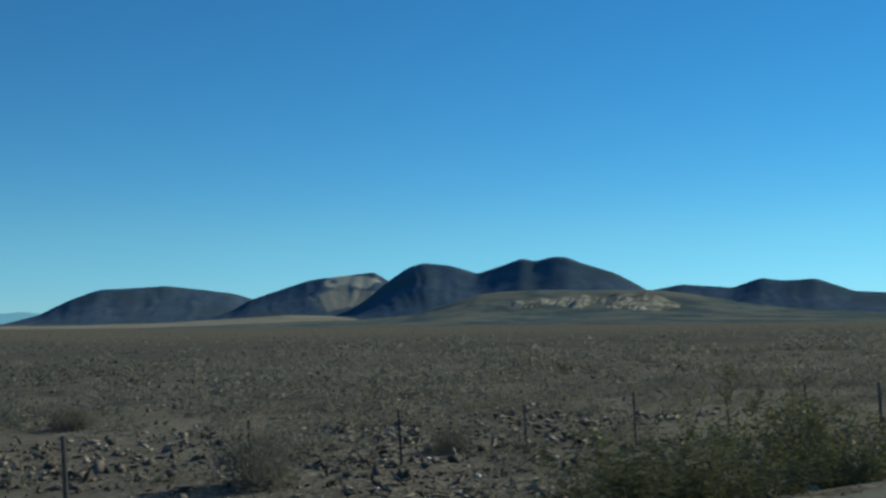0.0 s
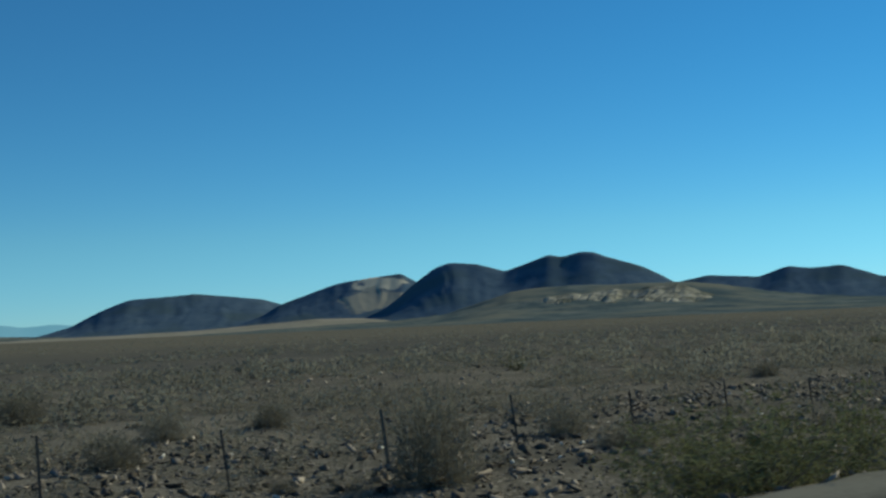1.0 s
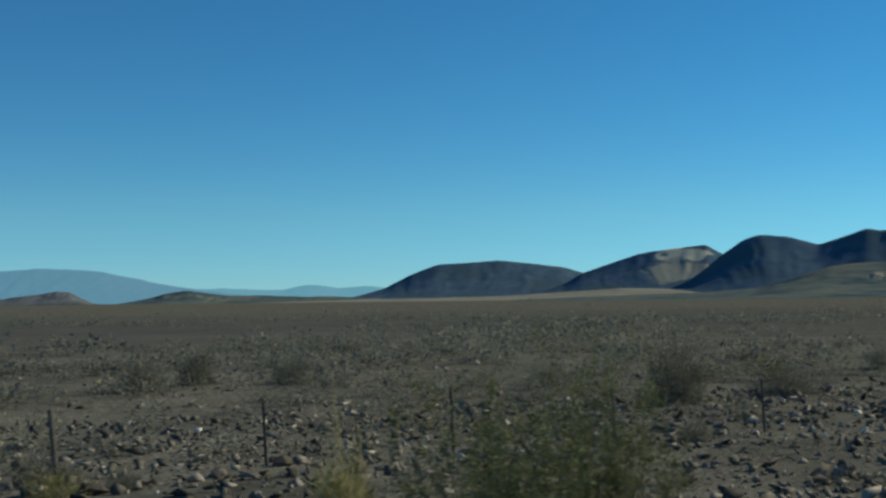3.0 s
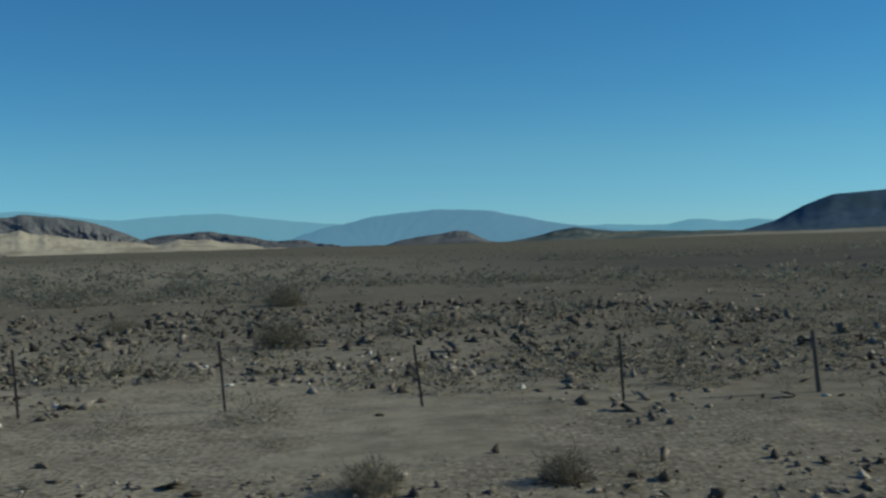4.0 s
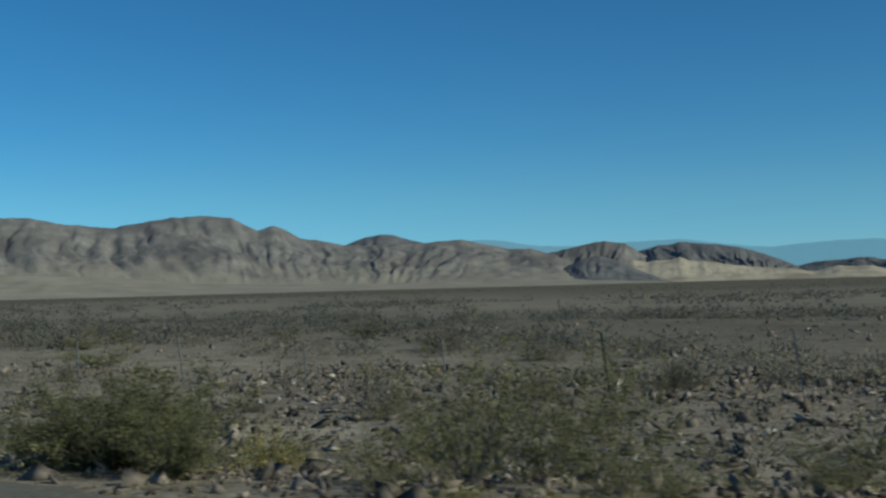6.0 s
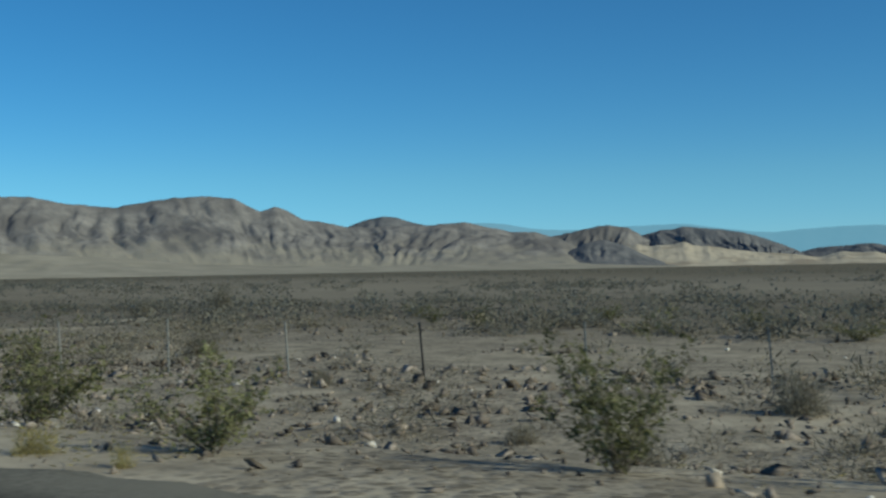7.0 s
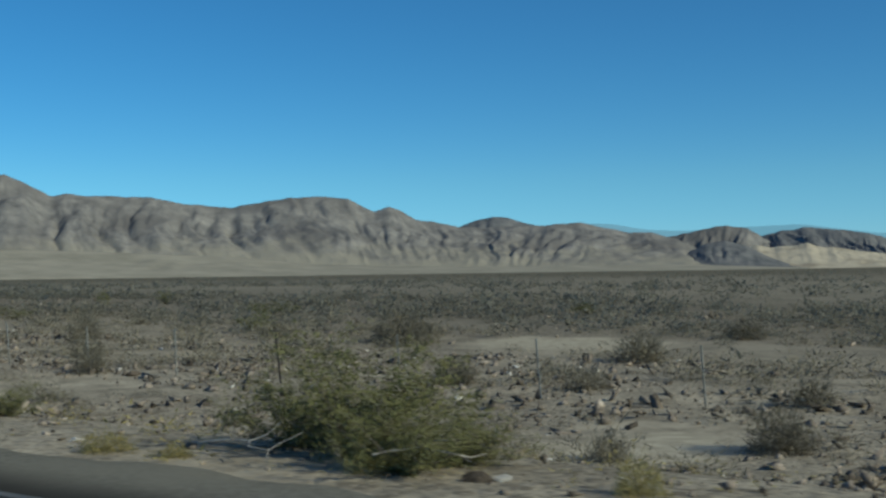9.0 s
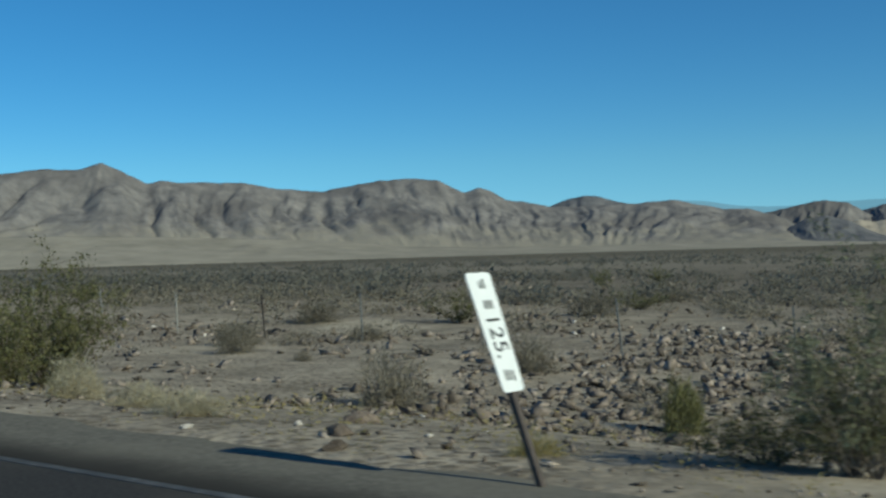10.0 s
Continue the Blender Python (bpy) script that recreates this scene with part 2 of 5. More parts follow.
    dense = n.new("ShaderNodeMix")
    dense.data_type = "RGBA"
    dense.inputs["B"].default_value = (0.145, 0.129, 0.1, 1)
    l.new(out_far.outputs["Result"], dense.inputs["Factor"])
    l.new(cover.outputs["Result"], dense.inputs["A"])
    l.new(dense.outputs["Result"], mx2.inputs["B"])
    l.new(mx.outputs["Result"], mx2.inputs["A"])
    l.new(mul.outputs["Value"], mx2.inputs["Factor"])
    l.new(mx2.outputs["Result"], b.inputs["Base Color"])
    return m



def shoulder_material():
    """Rolled gravel; shade of its dip is painted as a wavering strip beside the asphalt."""
    m = material("shoulder_gravel", [(0.12, 0.112, 0.094), (0.17, 0.158, 0.132), (0.225, 0.208, 0.172)], scale=18, detail=10, bump=0.006, second=(0.2, 0.184, 0.15), second_scale=0.5)
    n, l = m.node_tree.nodes, m.node_tree.links
    b = n["Principled BSDF"]
    base = b.inputs["Base Color"].links[0].from_socket
    tc, sep, nz = n.new("ShaderNodeTexCoord"), n.new("ShaderNodeSeparateXYZ"), n.new("ShaderNodeTexNoise")
    l.new(tc.outputs["Object"], sep.inputs[0])
    nz.inputs["Scale"].default_value, nz.inputs["Detail"].default_value = 1.2, 6
    l.new(tc.outputs["Object"], nz.inputs["Vector"])
    wave, mr, mx = n.new("ShaderNodeMath"), n.new("ShaderNodeMapRange"), n.new("ShaderNodeMix")
    wave.operation = "MULTIPLY_ADD"
    wave.inputs[1].default_value = 0.25
    l.new(nz.outputs["Fac"], wave.inputs[0])
    l.new(sep.outputs["Y"], wave.inputs[2])
    mr.interpolation_type = "SMOOTHSTEP"
    mr.inputs["From Min"].default_value, mr.inputs["From Max"].default_value = 4.35, 3.75
    l.new(wave.outputs[0], mr.inputs["Value"])
    mx.data_type = "RGBA"
    # dark mix imitates shading where the surface curves down to the road
    mx.inputs["B"].default_value = (0.05, 0.048, 0.044, 1)
    l.new(mr.outputs["Result"], mx.inputs["Factor"])
    l.new(base, mx.inputs["A"])
    l.new(mx.outputs["Result"], b.inputs["Base Color"])
    return m


def range_material():
    """Bare mountain rock whose feet are buried in pale alluvium that climbs into the gullies."""
    m = material("bare_mountain_rock", [(0.125, 0.118, 0.116), (0.2, 0.188, 0.178), (0.285, 0.264, 0.243)], scale=0.02, detail=12, bump=6.0, bump_scale=0.02,
                 second=(0.148, 0.138, 0.133), second_scale=0.004)
    n, l = m.node_tree.nodes, m.node_tree.links
    b = n["Principled BSDF"]
    base = b.inputs["Base Color"].links[0].from_socket
    tc, sep, nz = n.new("ShaderNodeTexCoord"), n.new("ShaderNodeSeparateXYZ"), n.new("ShaderNodeTexNoise")
    l.new(tc.outputs["Object"], sep.inputs[0])
    nz.inputs["Scale"].default_value, nz.inputs["Detail"].default_value = 0.011, 7
    l.new(tc.outputs["Object"], nz.inputs["Vector"])
    slope, wave, mr, mx = n.new("ShaderNodeMath"), n.new("ShaderNodeMath"), n.new("ShaderNodeMapRange"), n.new("ShaderNodeMix")
    slope.operation = wave.operation = "MULTIPLY_ADD"
    l.new(sep.outputs["X"], slope.inputs[0])      # the alluvium lies higher towards the west
    slope.inputs[1].default_value = 0.036
    l.new(sep.outputs["Z"], slope.inputs[2])
    l.new(nz.outputs["Fac"], wave.inputs[0])
    wave.inputs[1].default_value = -170.0
    l.new(slope.outputs[0], wave.inputs[2])
    mr.inputs["From Min"].default_value, mr.inputs["From Max"].default_value = -70.0, -135.0
    l.new(wave.outputs[0], mr.inputs["Value"])
    mx.data_type = "RGBA"
    mx.inputs["B"].default_value = (0.285, 0.258, 0.212, 1)
    l.new(mr.outputs["Result"], mx.inputs["Factor"])
    l.new(base, mx.inputs["A"])
    l.new(mx.outputs["Result"], b.inputs["Base Color"])
    return m


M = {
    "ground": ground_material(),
    "asphalt": material("asphalt", [(0.035, 0.035, 0.037), (0.055, 0.055, 0.056), (0.075, 0.073, 0.07)], scale=40, rough=0.85, bump=0.004, second=(0.075, 0.072, 0.066), second_scale=0.6),
    "gravel": shoulder_material(),
    "line": material("faded_road_paint", [(0.05, 0.049, 0.046), (0.085, 0.083, 0.078), (0.19, 0.185, 0.175)], scale=5, rough=0.7),
    "rock": material("desert_varnish_rock", [(0.07, 0.057, 0.047), (0.15, 0.12, 0.096), (0.24, 0.2, 0.16)], scale=5, bump=0.02, per_object=0.45),
    "stones": material("scattered_stones", [(0.09, 0.076, 0.064), (0.2, 0.168, 0.14), (0.35, 0.298, 0.25)], scale=3, bump=0.01, per_island=0.55),
    "dark_stones": material("dark_rubble", [(0.06, 0.052, 0.045), (0.12, 0.103, 0.088), (0.21, 0.182, 0.155)], scale=3, bump=0.01, per_island=0.55),
    "pale_rock": material("pale_rock", [(0.45, 0.41, 0.36), (0.62, 0.58, 0.52)], scale=6, bump=0.01, per_object=0.2),
    "bark": material("shrub_bark", [(0.12, 0.1, 0.085), (0.25, 0.22, 0.18)], scale=20, rough=0.95),
    "dead_wood": material("bleached_wood", [(0.35, 0.31, 0.27), (0.5, 0.46, 0.41)], scale=25, rough=0.9),
    "creosote": material("creosote_leaves", [(0.1, 0.101, 0.047), (0.17, 0.167, 0.08), (0.25, 0.238, 0.12)], scale=2.5, rough=0.86, per_island=0.4, per_object=0.25, through_light=0.3),
    "bursage": material("grey_shrub_twigs", [(0.14, 0.124, 0.094), (0.21, 0.186, 0.14), (0.3, 0.266, 0.203)], scale=4, rough=0.9, per_island=0.3, per_object=0.25, through_light=0.3),
    "straw": material("dry_grass", [(0.25, 0.205, 0.09), (0.35, 0.295, 0.13), (0.44, 0.375, 0.19)], scale=6, rough=0.85, per_island=0.25, per_object=0.15, through_light=0.4),
    "straw_pale": material("pale_straw", [(0.36, 0.31, 0.2), (0.5, 0.44, 0.3), (0.6, 0.54, 0.4)], scale=6, rough=0.85, per_island=0.25, through_light=0.4),
    "yellow_green": material("yellow_green_leaves", [(0.115, 0.115, 0.05), (0.185, 0.18, 0.08), (0.27, 0.25, 0.12)], scale=5, rough=0.86, per_island=0.3, through_light=0.2),
    "grey_green": material("grey_green_leaves", [(0.15, 0.156, 0.092), (0.22, 0.222, 0.14), (0.3, 0.298, 0.195)], scale=5, rough=0.86, per_island=0.3, through_light=0.35),
    "scrub": material("far_scrub", [(0.155, 0.144, 0.114), (0.212, 0.196, 0.156), (0.285, 0.262, 0.208)], scale=0.15, rough=0.95, per_island=0.15, through_light=0.5),
    "steel_post": material("weathered_steel_post", [(0.06, 0.05, 0.045), (0.13, 0.105, 0.09)], scale=12, rough=0.7, metal=0.3, per_object=0.2),
    "pale_post": material("galvanised_post", [(0.17, 0.165, 0.15), (0.29, 0.28, 0.255)], scale=12, rough=0.5, metal=0.3),
    "wood_post": material("grey_wood_post", [(0.1, 0.085, 0.07), (0.2, 0.17, 0.14)], scale=15, rough=0.95, bump=0.004),
    "white_sheet": material("white_reflective_sheet", [(0.8, 0.82, 0.8), (0.86, 0.87, 0.85)], scale=8, rough=0.45),
    "green": material("dark_green_sheet", [(0.012, 0.035, 0.025), (0.02, 0.05, 0.035)], scale=8, rough=0.5),
    "black": material("black_lettering", [(0.015, 0.02, 0.018), (0.03, 0.035, 0.03)], scale=8, rough=0.6),
    # blue haze put into the rock colour; pale patches paint the sunlit sand slope
    "hill": material("haze_blue_volcanic_slope", [(0.06, 0.092, 0.132), (0.084, 0.122, 0.168), (0.112, 0.148, 0.188)], scale=0.02, detail=10, bump=2.0, bump_scale=0.03,
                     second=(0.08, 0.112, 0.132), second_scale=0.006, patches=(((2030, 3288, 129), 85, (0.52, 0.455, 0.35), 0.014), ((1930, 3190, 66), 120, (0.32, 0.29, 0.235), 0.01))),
    "range": range_material(),
    "fan": material("pale_alluvial_fan", [(0.25, 0.228, 0.182), (0.32, 0.288, 0.232), (0.385, 0.345, 0.276)], scale=0.01, detail=9),
    # brush colours with bluish haze mixed into the darker tones
    "foothill": material("hazy_brushy_foothill", [(0.055, 0.078, 0.09), (0.088, 0.11, 0.112), (0.18, 0.19, 0.172)], scale=0.011, detail=12, bump=2.0,
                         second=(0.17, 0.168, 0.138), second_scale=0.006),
    "outcrop": material("pale_rock_outcrop", [(0.1, 0.1, 0.08), (0.3, 0.27, 0.21), (0.5, 0.45, 0.36)], scale=0.03, detail=11, bump=3.0, bump_scale=0.06,
                        second=(0.085, 0.09, 0.075), second_scale=0.014),
    "brown_fan": material("brown_fan_gravel", [(0.2, 0.178, 0.142), (0.27, 0.24, 0.19), (0.34, 0.302, 0.24)], scale=0.01, detail=9),
    "sand": material("wind_blown_sand", [(0.42, 0.36, 0.275), (0.52, 0.445, 0.34)], scale=0.01, detail=6, second=(0.3, 0.25, 0.19), second_scale=0.008),
    # rock tones shifted blue-grey to include distance haze
    "dark_ridge": material("haze_tinted_ridge_rock", [(0.095, 0.098, 0.106), (0.14, 0.14, 0.145), (0.205, 0.196, 0.19)], scale=0.02, detail=10, bump=4.0, bump_scale=0.04),
}


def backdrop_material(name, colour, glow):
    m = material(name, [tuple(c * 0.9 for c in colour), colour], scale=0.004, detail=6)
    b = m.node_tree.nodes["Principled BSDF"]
    # emission stands in for the aerial haze over the far ranges
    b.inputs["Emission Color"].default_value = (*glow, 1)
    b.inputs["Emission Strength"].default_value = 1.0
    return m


M["blue"] = backdrop_material("haze_glow_blue_range", (0.07, 0.08, 0.095), (0.09, 0.21, 0.345))
M["blue_pale"] = backdrop_material("haze_glow_pale_range", (0.08, 0.09, 0.1), (0.115, 0.28, 0.425))


# ---- mesh helpers ----
def part(name, bm, mat, parent, label=""):
    """Link a bmesh (or ready mesh data) as one mesh object under parent."""
    if isinstance(bm, bmesh.types.BMesh):
        me = bpy.data.meshes.new(name)
        bm.to_mesh(me)
        bm.free()
    else:
        me = bm
    if mat and not me.materials:
        me.materials.append(mat)
    ob = new(name, me)
    ob.parent = parent
    return tagged(ob, label)


def fast_mesh(name, verts, faces, mat, smooth=False):
    """Mesh data from numpy arrays; all faces have the same number of corners."""
    me = bpy.data.meshes.new(name)
    verts, faces = np.asarray(verts, np.float32), np.asarray(faces, np.int32)
    k = faces.shape[1]
    me.vertices.add(len(verts))
    me.vertices.foreach_set("co", verts.ravel())
    me.loops.add(faces.size)
    me.loops.foreach_set("vertex_index", faces.ravel())
    me.polygons.add(len(faces))
    me.polygons.foreach_set("loop_start", np.arange(0, faces.size, k, dtype=np.int32))
    me.polygons.foreach_set("loop_total", np.full(len(faces), k, np.int32))
    if smooth:
        me.polygons.foreach_set("use_smooth", np.ones(len(faces), bool))
    me.update(calc_edges=True)
    me.materials.append(mat)
    return me


def grid_faces(nu, nv):
    i = np.arange((nu - 1) * (nv - 1))
    a = (i // (nv - 1)) * nv + i % (nv - 1)
    return np.stack([a, a + nv, a + nv + 1, a + 1], 1)


TABLE = np.random.RandomState(7).rand(256, 256)


def lattice(x, y):
    """Smooth value noise, 0 to 1."""
    xi, yi = np.floor(x).astype(int), np.floor(y).astype(int)
    fx, fy = x - xi, y - yi
    fx, fy = fx * fx * (3 - 2 * fx), fy * fy * (3 - 2 * fy)
    g = lambda a, b: TABLE[(xi + a) % 256, (yi + b) % 256]
    return (g(0, 0) * (1 - fx) + g(1, 0) * fx) * (1 - fy) + (g(0, 1) * (1 - fx) + g(1, 1) * fx) * fy


def fbm(x, y, octaves=4):
    s, a, t = 0, 1.0, 0
    for k in range(octaves):
        s, t = s + a * lattice(x * 2 ** k + 17.3 * k, y * 2 ** k + 9.1 * k), t + a
        a *= 0.5
    return s / t


def smooth(a, b, v):
    w = np.clip((np.asarray(v, float) - a) / (b - a), 0, 1)
    return w * w * (3 - 2 * w)


# ---- ground ----
FENCE_Y, FENCE_STEP = 22.0, 3.907


def ground_z(x, y, relief=True):
    """Height of the desert floor: level beside the road, a low bank, then a plain that rises very slowly to the mountains."""
    x, y = np.asarray(x, float), np.asarray(y, float)
    foot = np.interp(x, [-430, -385, -365, -350, -330, -290, -240, -205, -185, -150, -100, 60],
                     [-0.75, -0.8, -1.2, -1.5, -1.9, -1.7, -1.5, -1.4, -1.7, -2.15, -2.2, -2.3])
    reach = np.interp(x, [-190, -160, -130], [14.0, 10.0, 8.5])
    bank = np.clip((y - 4.65) / (reach - 4.65), 0, 1)
    z = -0.06 + (foot + 0.06) * bank * bank * (3 - 2 * bank)
    z = z + (0.6 - foot) * np.clip((y - 22) / 2600, 0, 1) * smooth(20, 60, y) + 2.0 * np.clip((y - 2600) / 2000, 0, 1)
    if relief:
        off = smooth(4.9, 8.0, y) + smooth(9.5, 14, -y)
        z = z + off * ((fbm(x * 0.05 + 3, y * 0.06, 3) - 0.5) * 0.7 + (fbm(x * 0.5, y * 0.5, 3) - 0.5) * 0.16)
    return z


def spread(start, first, growth, end):
    v = [start]
    step = first
    while v[-1] < end:
        v.append(v[-1] + step)
        step *= growth
    return v


xs = np.array([-x for x in spread(430, 1.0, 1.12, 9000)][::-1] + list(np.arange(-429.4, 60, 1.4)) + spread(60, 1.0, 1.12, 9000))
ys = np.array([-v for v in spread(2, 2.0, 1.3, 6000)][::-1] + list(np.arange(-1, 4.2, 1.3)) + list(np.arange(4.3, 26, 0.4)) + spread(26, 0.45, 1.06, 7000))
gx, gy = np.meshgrid(xs, ys, indexing="ij")
gz = ground_z(gx, gy)
ground = new("ground", fast_mesh("ground", np.stack([gx, gy, gz], -1).reshape(-1, 3), grid_faces(len(xs), len(ys)), M["ground"], True))
tagged(ground, "sandy stony desert floor with low scrub", "ground", kind="structure")


def slab(name, x0, x1, y0, y1, z0, z1, mat, label, category, step=200):
    bm = bmesh.new()
    bmesh.ops.create_cube(bm, size=1, matrix=Matrix.LocRotScale(((x0 + x1) / 2, (y0 + y1) / 2, (z0 + z1) / 2), None, (x1 - x0, y1 - y0, z1 - z0)))
    return tagged(part(name, bm, mat, None), label, category, kind="structure")


slab("road", -4000, 3000, -8.0, 3.52, -0.3, 0.0, M["asphalt"], "dark grey asphalt highway with a faded edge line", "road")
ex = np.concatenate([np.arange(-4000, -430, 60), np.arange(-430, 60, 0.25), np.arange(60, 3001, 60)])
edge = 4.6 + (fbm(ex * 0.35, ex * 0, 3) - 0.5) * 0.5 + (fbm(ex * 2.1, ex * 0 + 4, 2) - 0.5) * 0.22 + np.interp(ex, [-372, -356, -351, -345], [0.4, 0.4, 0.1, 0])
rim = []
for part_way, zz in ((0.0, -0.3), (0.0, -0.004), (0.12, -0.022), (0.35, -0.018), (0.7, -0.012), (0.92, -0.022), (1.0, -0.07), (1.02, -0.3)):
    rim.append(np.stack([ex, 3.52 + (edge - 3.52) * part_way, ex * 0 + zz], -1))
shoulder = new("shoulder", fast_mesh("shoulder", np.stack(rim, 1).reshape(-1, 3), grid_faces(len(ex), 8), M["gravel"]))
tagged(shoulder, "smooth grey-brown gravel shoulder with painted shade beside the asphalt", "shoulder", kind="structure")
slab("edge_line", -4000, 3000, 3.45, 3.52, -0.1, 0.004, M["line"], "thin faded pale line along the edge of the asphalt", "road line")

# ---- mountains: each is a ridge seen from the road's middle, given as (bearing, crest height) ----
VIEW_X = -170.0


def mountain(name, label, ridge, dist, front, back, mat, foot=(0, 0), gully=0.35, gully_size=90, power=1.25, rough=4.0, nu=170, nv=30, seed=0, category="hill", bottom=-6.0, crag=0.0):
    az = np.array([a for a, _ in ridge], float)
    hz = np.array([h for _, h in ridge], float)
    if az[0] > az[-1]:
        az, hz = az[::-1], hz[::-1]
    u = np.linspace(az[0], az[-1], nu)
    crest = np.interp(u, az, hz)
    ker = np.hanning(7)
    crest = np.convolve(np.pad(crest, 3, mode="edge"), ker / ker.sum(), "valid")
    s = np.radians(u) * dist
    crest = crest + (fbm(s / 45 + seed, s * 0 + seed * 3.3, 4) - 0.5) * rough * 2
    base = np.interp(u, [az[0], az[-1]], foot[::-1])
    q = np.concatenate([np.linspace(0, 1, nv), np.linspace(1, 0, nv // 3 + 1)[1:]])
    r = np.concatenate([np.linspace(dist - front, dist, nv), np.linspace(dist, dist + back, nv // 3 + 1)[1:]])
    U, Q = np.meshgrid(u, q, indexing="ij")
    S, R = np.meshgrid(s, r, indexing="ij")
    warp = (fbm(S / 220 + seed, R / 160, 3) - 0.5) * 1.1
    slant = S + (lattice(S / 420 + seed * 2.1, S * 0 + 3) - 0.5) * 1.7 * (R - dist)
    n1 = 1 - np.abs(2 * fbm(slant / gully_size + warp + seed * 1.7, R / (gully_size * 5) + seed, 3) - 1) * 2.2
    n2 = 1 - np.abs(2 * fbm(slant / (gully_size * 0.35) + warp * 1.5, R / (gully_size * 2.2) + seed, 2) - 1) * 2
    cut = np.clip(0.55 * n1 + 0.45 * n2, 0, 1)
    shape = Q ** power
    # deep cuts in the middle of the slope, none at the crest or the foot
    shape = shape * (1 - gully * cut * np.clip(3.2 * (1 - Q), 0, 1) * np.clip(Q * 4, 0, 1))
    Z = base[:, None] * Q ** 0.5 + (crest - base)[:, None] * shape
    Z = Z + (fbm(S / 30, R / 30 + seed, 3) - 0.5) * rough * 1.2 * np.clip(Q * 3, 0, 1) * np.clip((1 - Q) * 6, 0, 1)
    Z = Z + (1 - np.abs(2 * fbm(slant / 90 + warp + 5 + seed, R / 200 + seed, 5) - 1) * 2 - 0.5) * crag * np.clip(Q * 2.5, 0, 1) * np.clip((1 - Q) * 4, 0, 1)
    Z = np.where(Q <= 0, bottom, Z)
    ur = np.radians(U)
    v = np.stack([VIEW_X - R * np.sin(ur), R * np.cos(ur), Z], -1).reshape(-1, 3)
    ob = new(name, fast_mesh(name, v, grid_faces(nu, len(q)), mat, True))
    return tagged(ob, label, category, kind="structure")


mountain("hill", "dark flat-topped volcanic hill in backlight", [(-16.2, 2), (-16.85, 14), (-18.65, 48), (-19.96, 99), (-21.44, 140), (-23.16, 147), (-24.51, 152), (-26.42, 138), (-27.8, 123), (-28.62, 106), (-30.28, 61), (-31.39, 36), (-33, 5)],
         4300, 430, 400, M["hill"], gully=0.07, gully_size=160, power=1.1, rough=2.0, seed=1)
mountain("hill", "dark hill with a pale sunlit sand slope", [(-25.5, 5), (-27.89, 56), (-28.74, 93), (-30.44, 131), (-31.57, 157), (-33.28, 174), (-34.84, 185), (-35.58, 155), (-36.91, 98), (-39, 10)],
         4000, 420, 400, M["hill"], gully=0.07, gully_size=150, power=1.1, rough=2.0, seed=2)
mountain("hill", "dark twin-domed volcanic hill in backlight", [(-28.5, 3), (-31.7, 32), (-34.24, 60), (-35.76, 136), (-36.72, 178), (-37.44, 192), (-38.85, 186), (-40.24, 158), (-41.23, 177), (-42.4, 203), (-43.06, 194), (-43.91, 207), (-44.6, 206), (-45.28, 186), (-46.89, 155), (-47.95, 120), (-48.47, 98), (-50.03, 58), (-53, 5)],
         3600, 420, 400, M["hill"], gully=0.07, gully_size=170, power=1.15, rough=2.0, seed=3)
mountain("hill", "dark hills tinted haze-blue behind the twin-domed hill", [(-45, 5), (-47.68, 109), (-49.85, 137), (-51.43, 127), (-52.21, 122), (-53.54, 156), (-54.55, 144), (-56.01, 149), (-57.03, 121), (-57.7, 103), (-60, 90), (-64, 10)],
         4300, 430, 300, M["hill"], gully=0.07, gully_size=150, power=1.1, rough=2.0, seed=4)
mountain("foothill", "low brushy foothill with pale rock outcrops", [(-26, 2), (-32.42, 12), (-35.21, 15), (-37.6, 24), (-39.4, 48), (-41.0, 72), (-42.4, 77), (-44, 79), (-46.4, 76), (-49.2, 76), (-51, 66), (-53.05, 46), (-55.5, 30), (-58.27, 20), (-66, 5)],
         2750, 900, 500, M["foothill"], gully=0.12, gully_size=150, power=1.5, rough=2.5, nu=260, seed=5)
mountain("rock_outcrop", "pale broken rock outcrop on the brushy foothill", [(-41.2, 24), (-42.2, 40), (-43.1, 51), (-44.2, 55), (-44.7, 51), (-45.3, 57), (-46.3, 62), (-47.1, 57), (-47.8, 63), (-49.2, 63), (-50.0, 54), (-51.2, 36)],
         2500, 300, 120, M["outcrop"], gully=0.2, gully_size=45, power=0.85, rough=4.5, nu=300, nv=50, seed=31, category="rock outcrop", bottom=10.0, crag=6.0)

mountain("alluvial_fan", "brown gravel fan at the foot of the dark hills", [(-12, 2), (-17, 8), (-21, 10), (-25, 14), (-28.6, 26), (-31, 34), (-33, 30), (-36, 26), (-39, 26), (-42, 22), (-46, 6)],
         3450, 600, 300, M["brown_fan"], gully=0.1, gully_size=90, power=1.3, rough=0.8, seed=21)

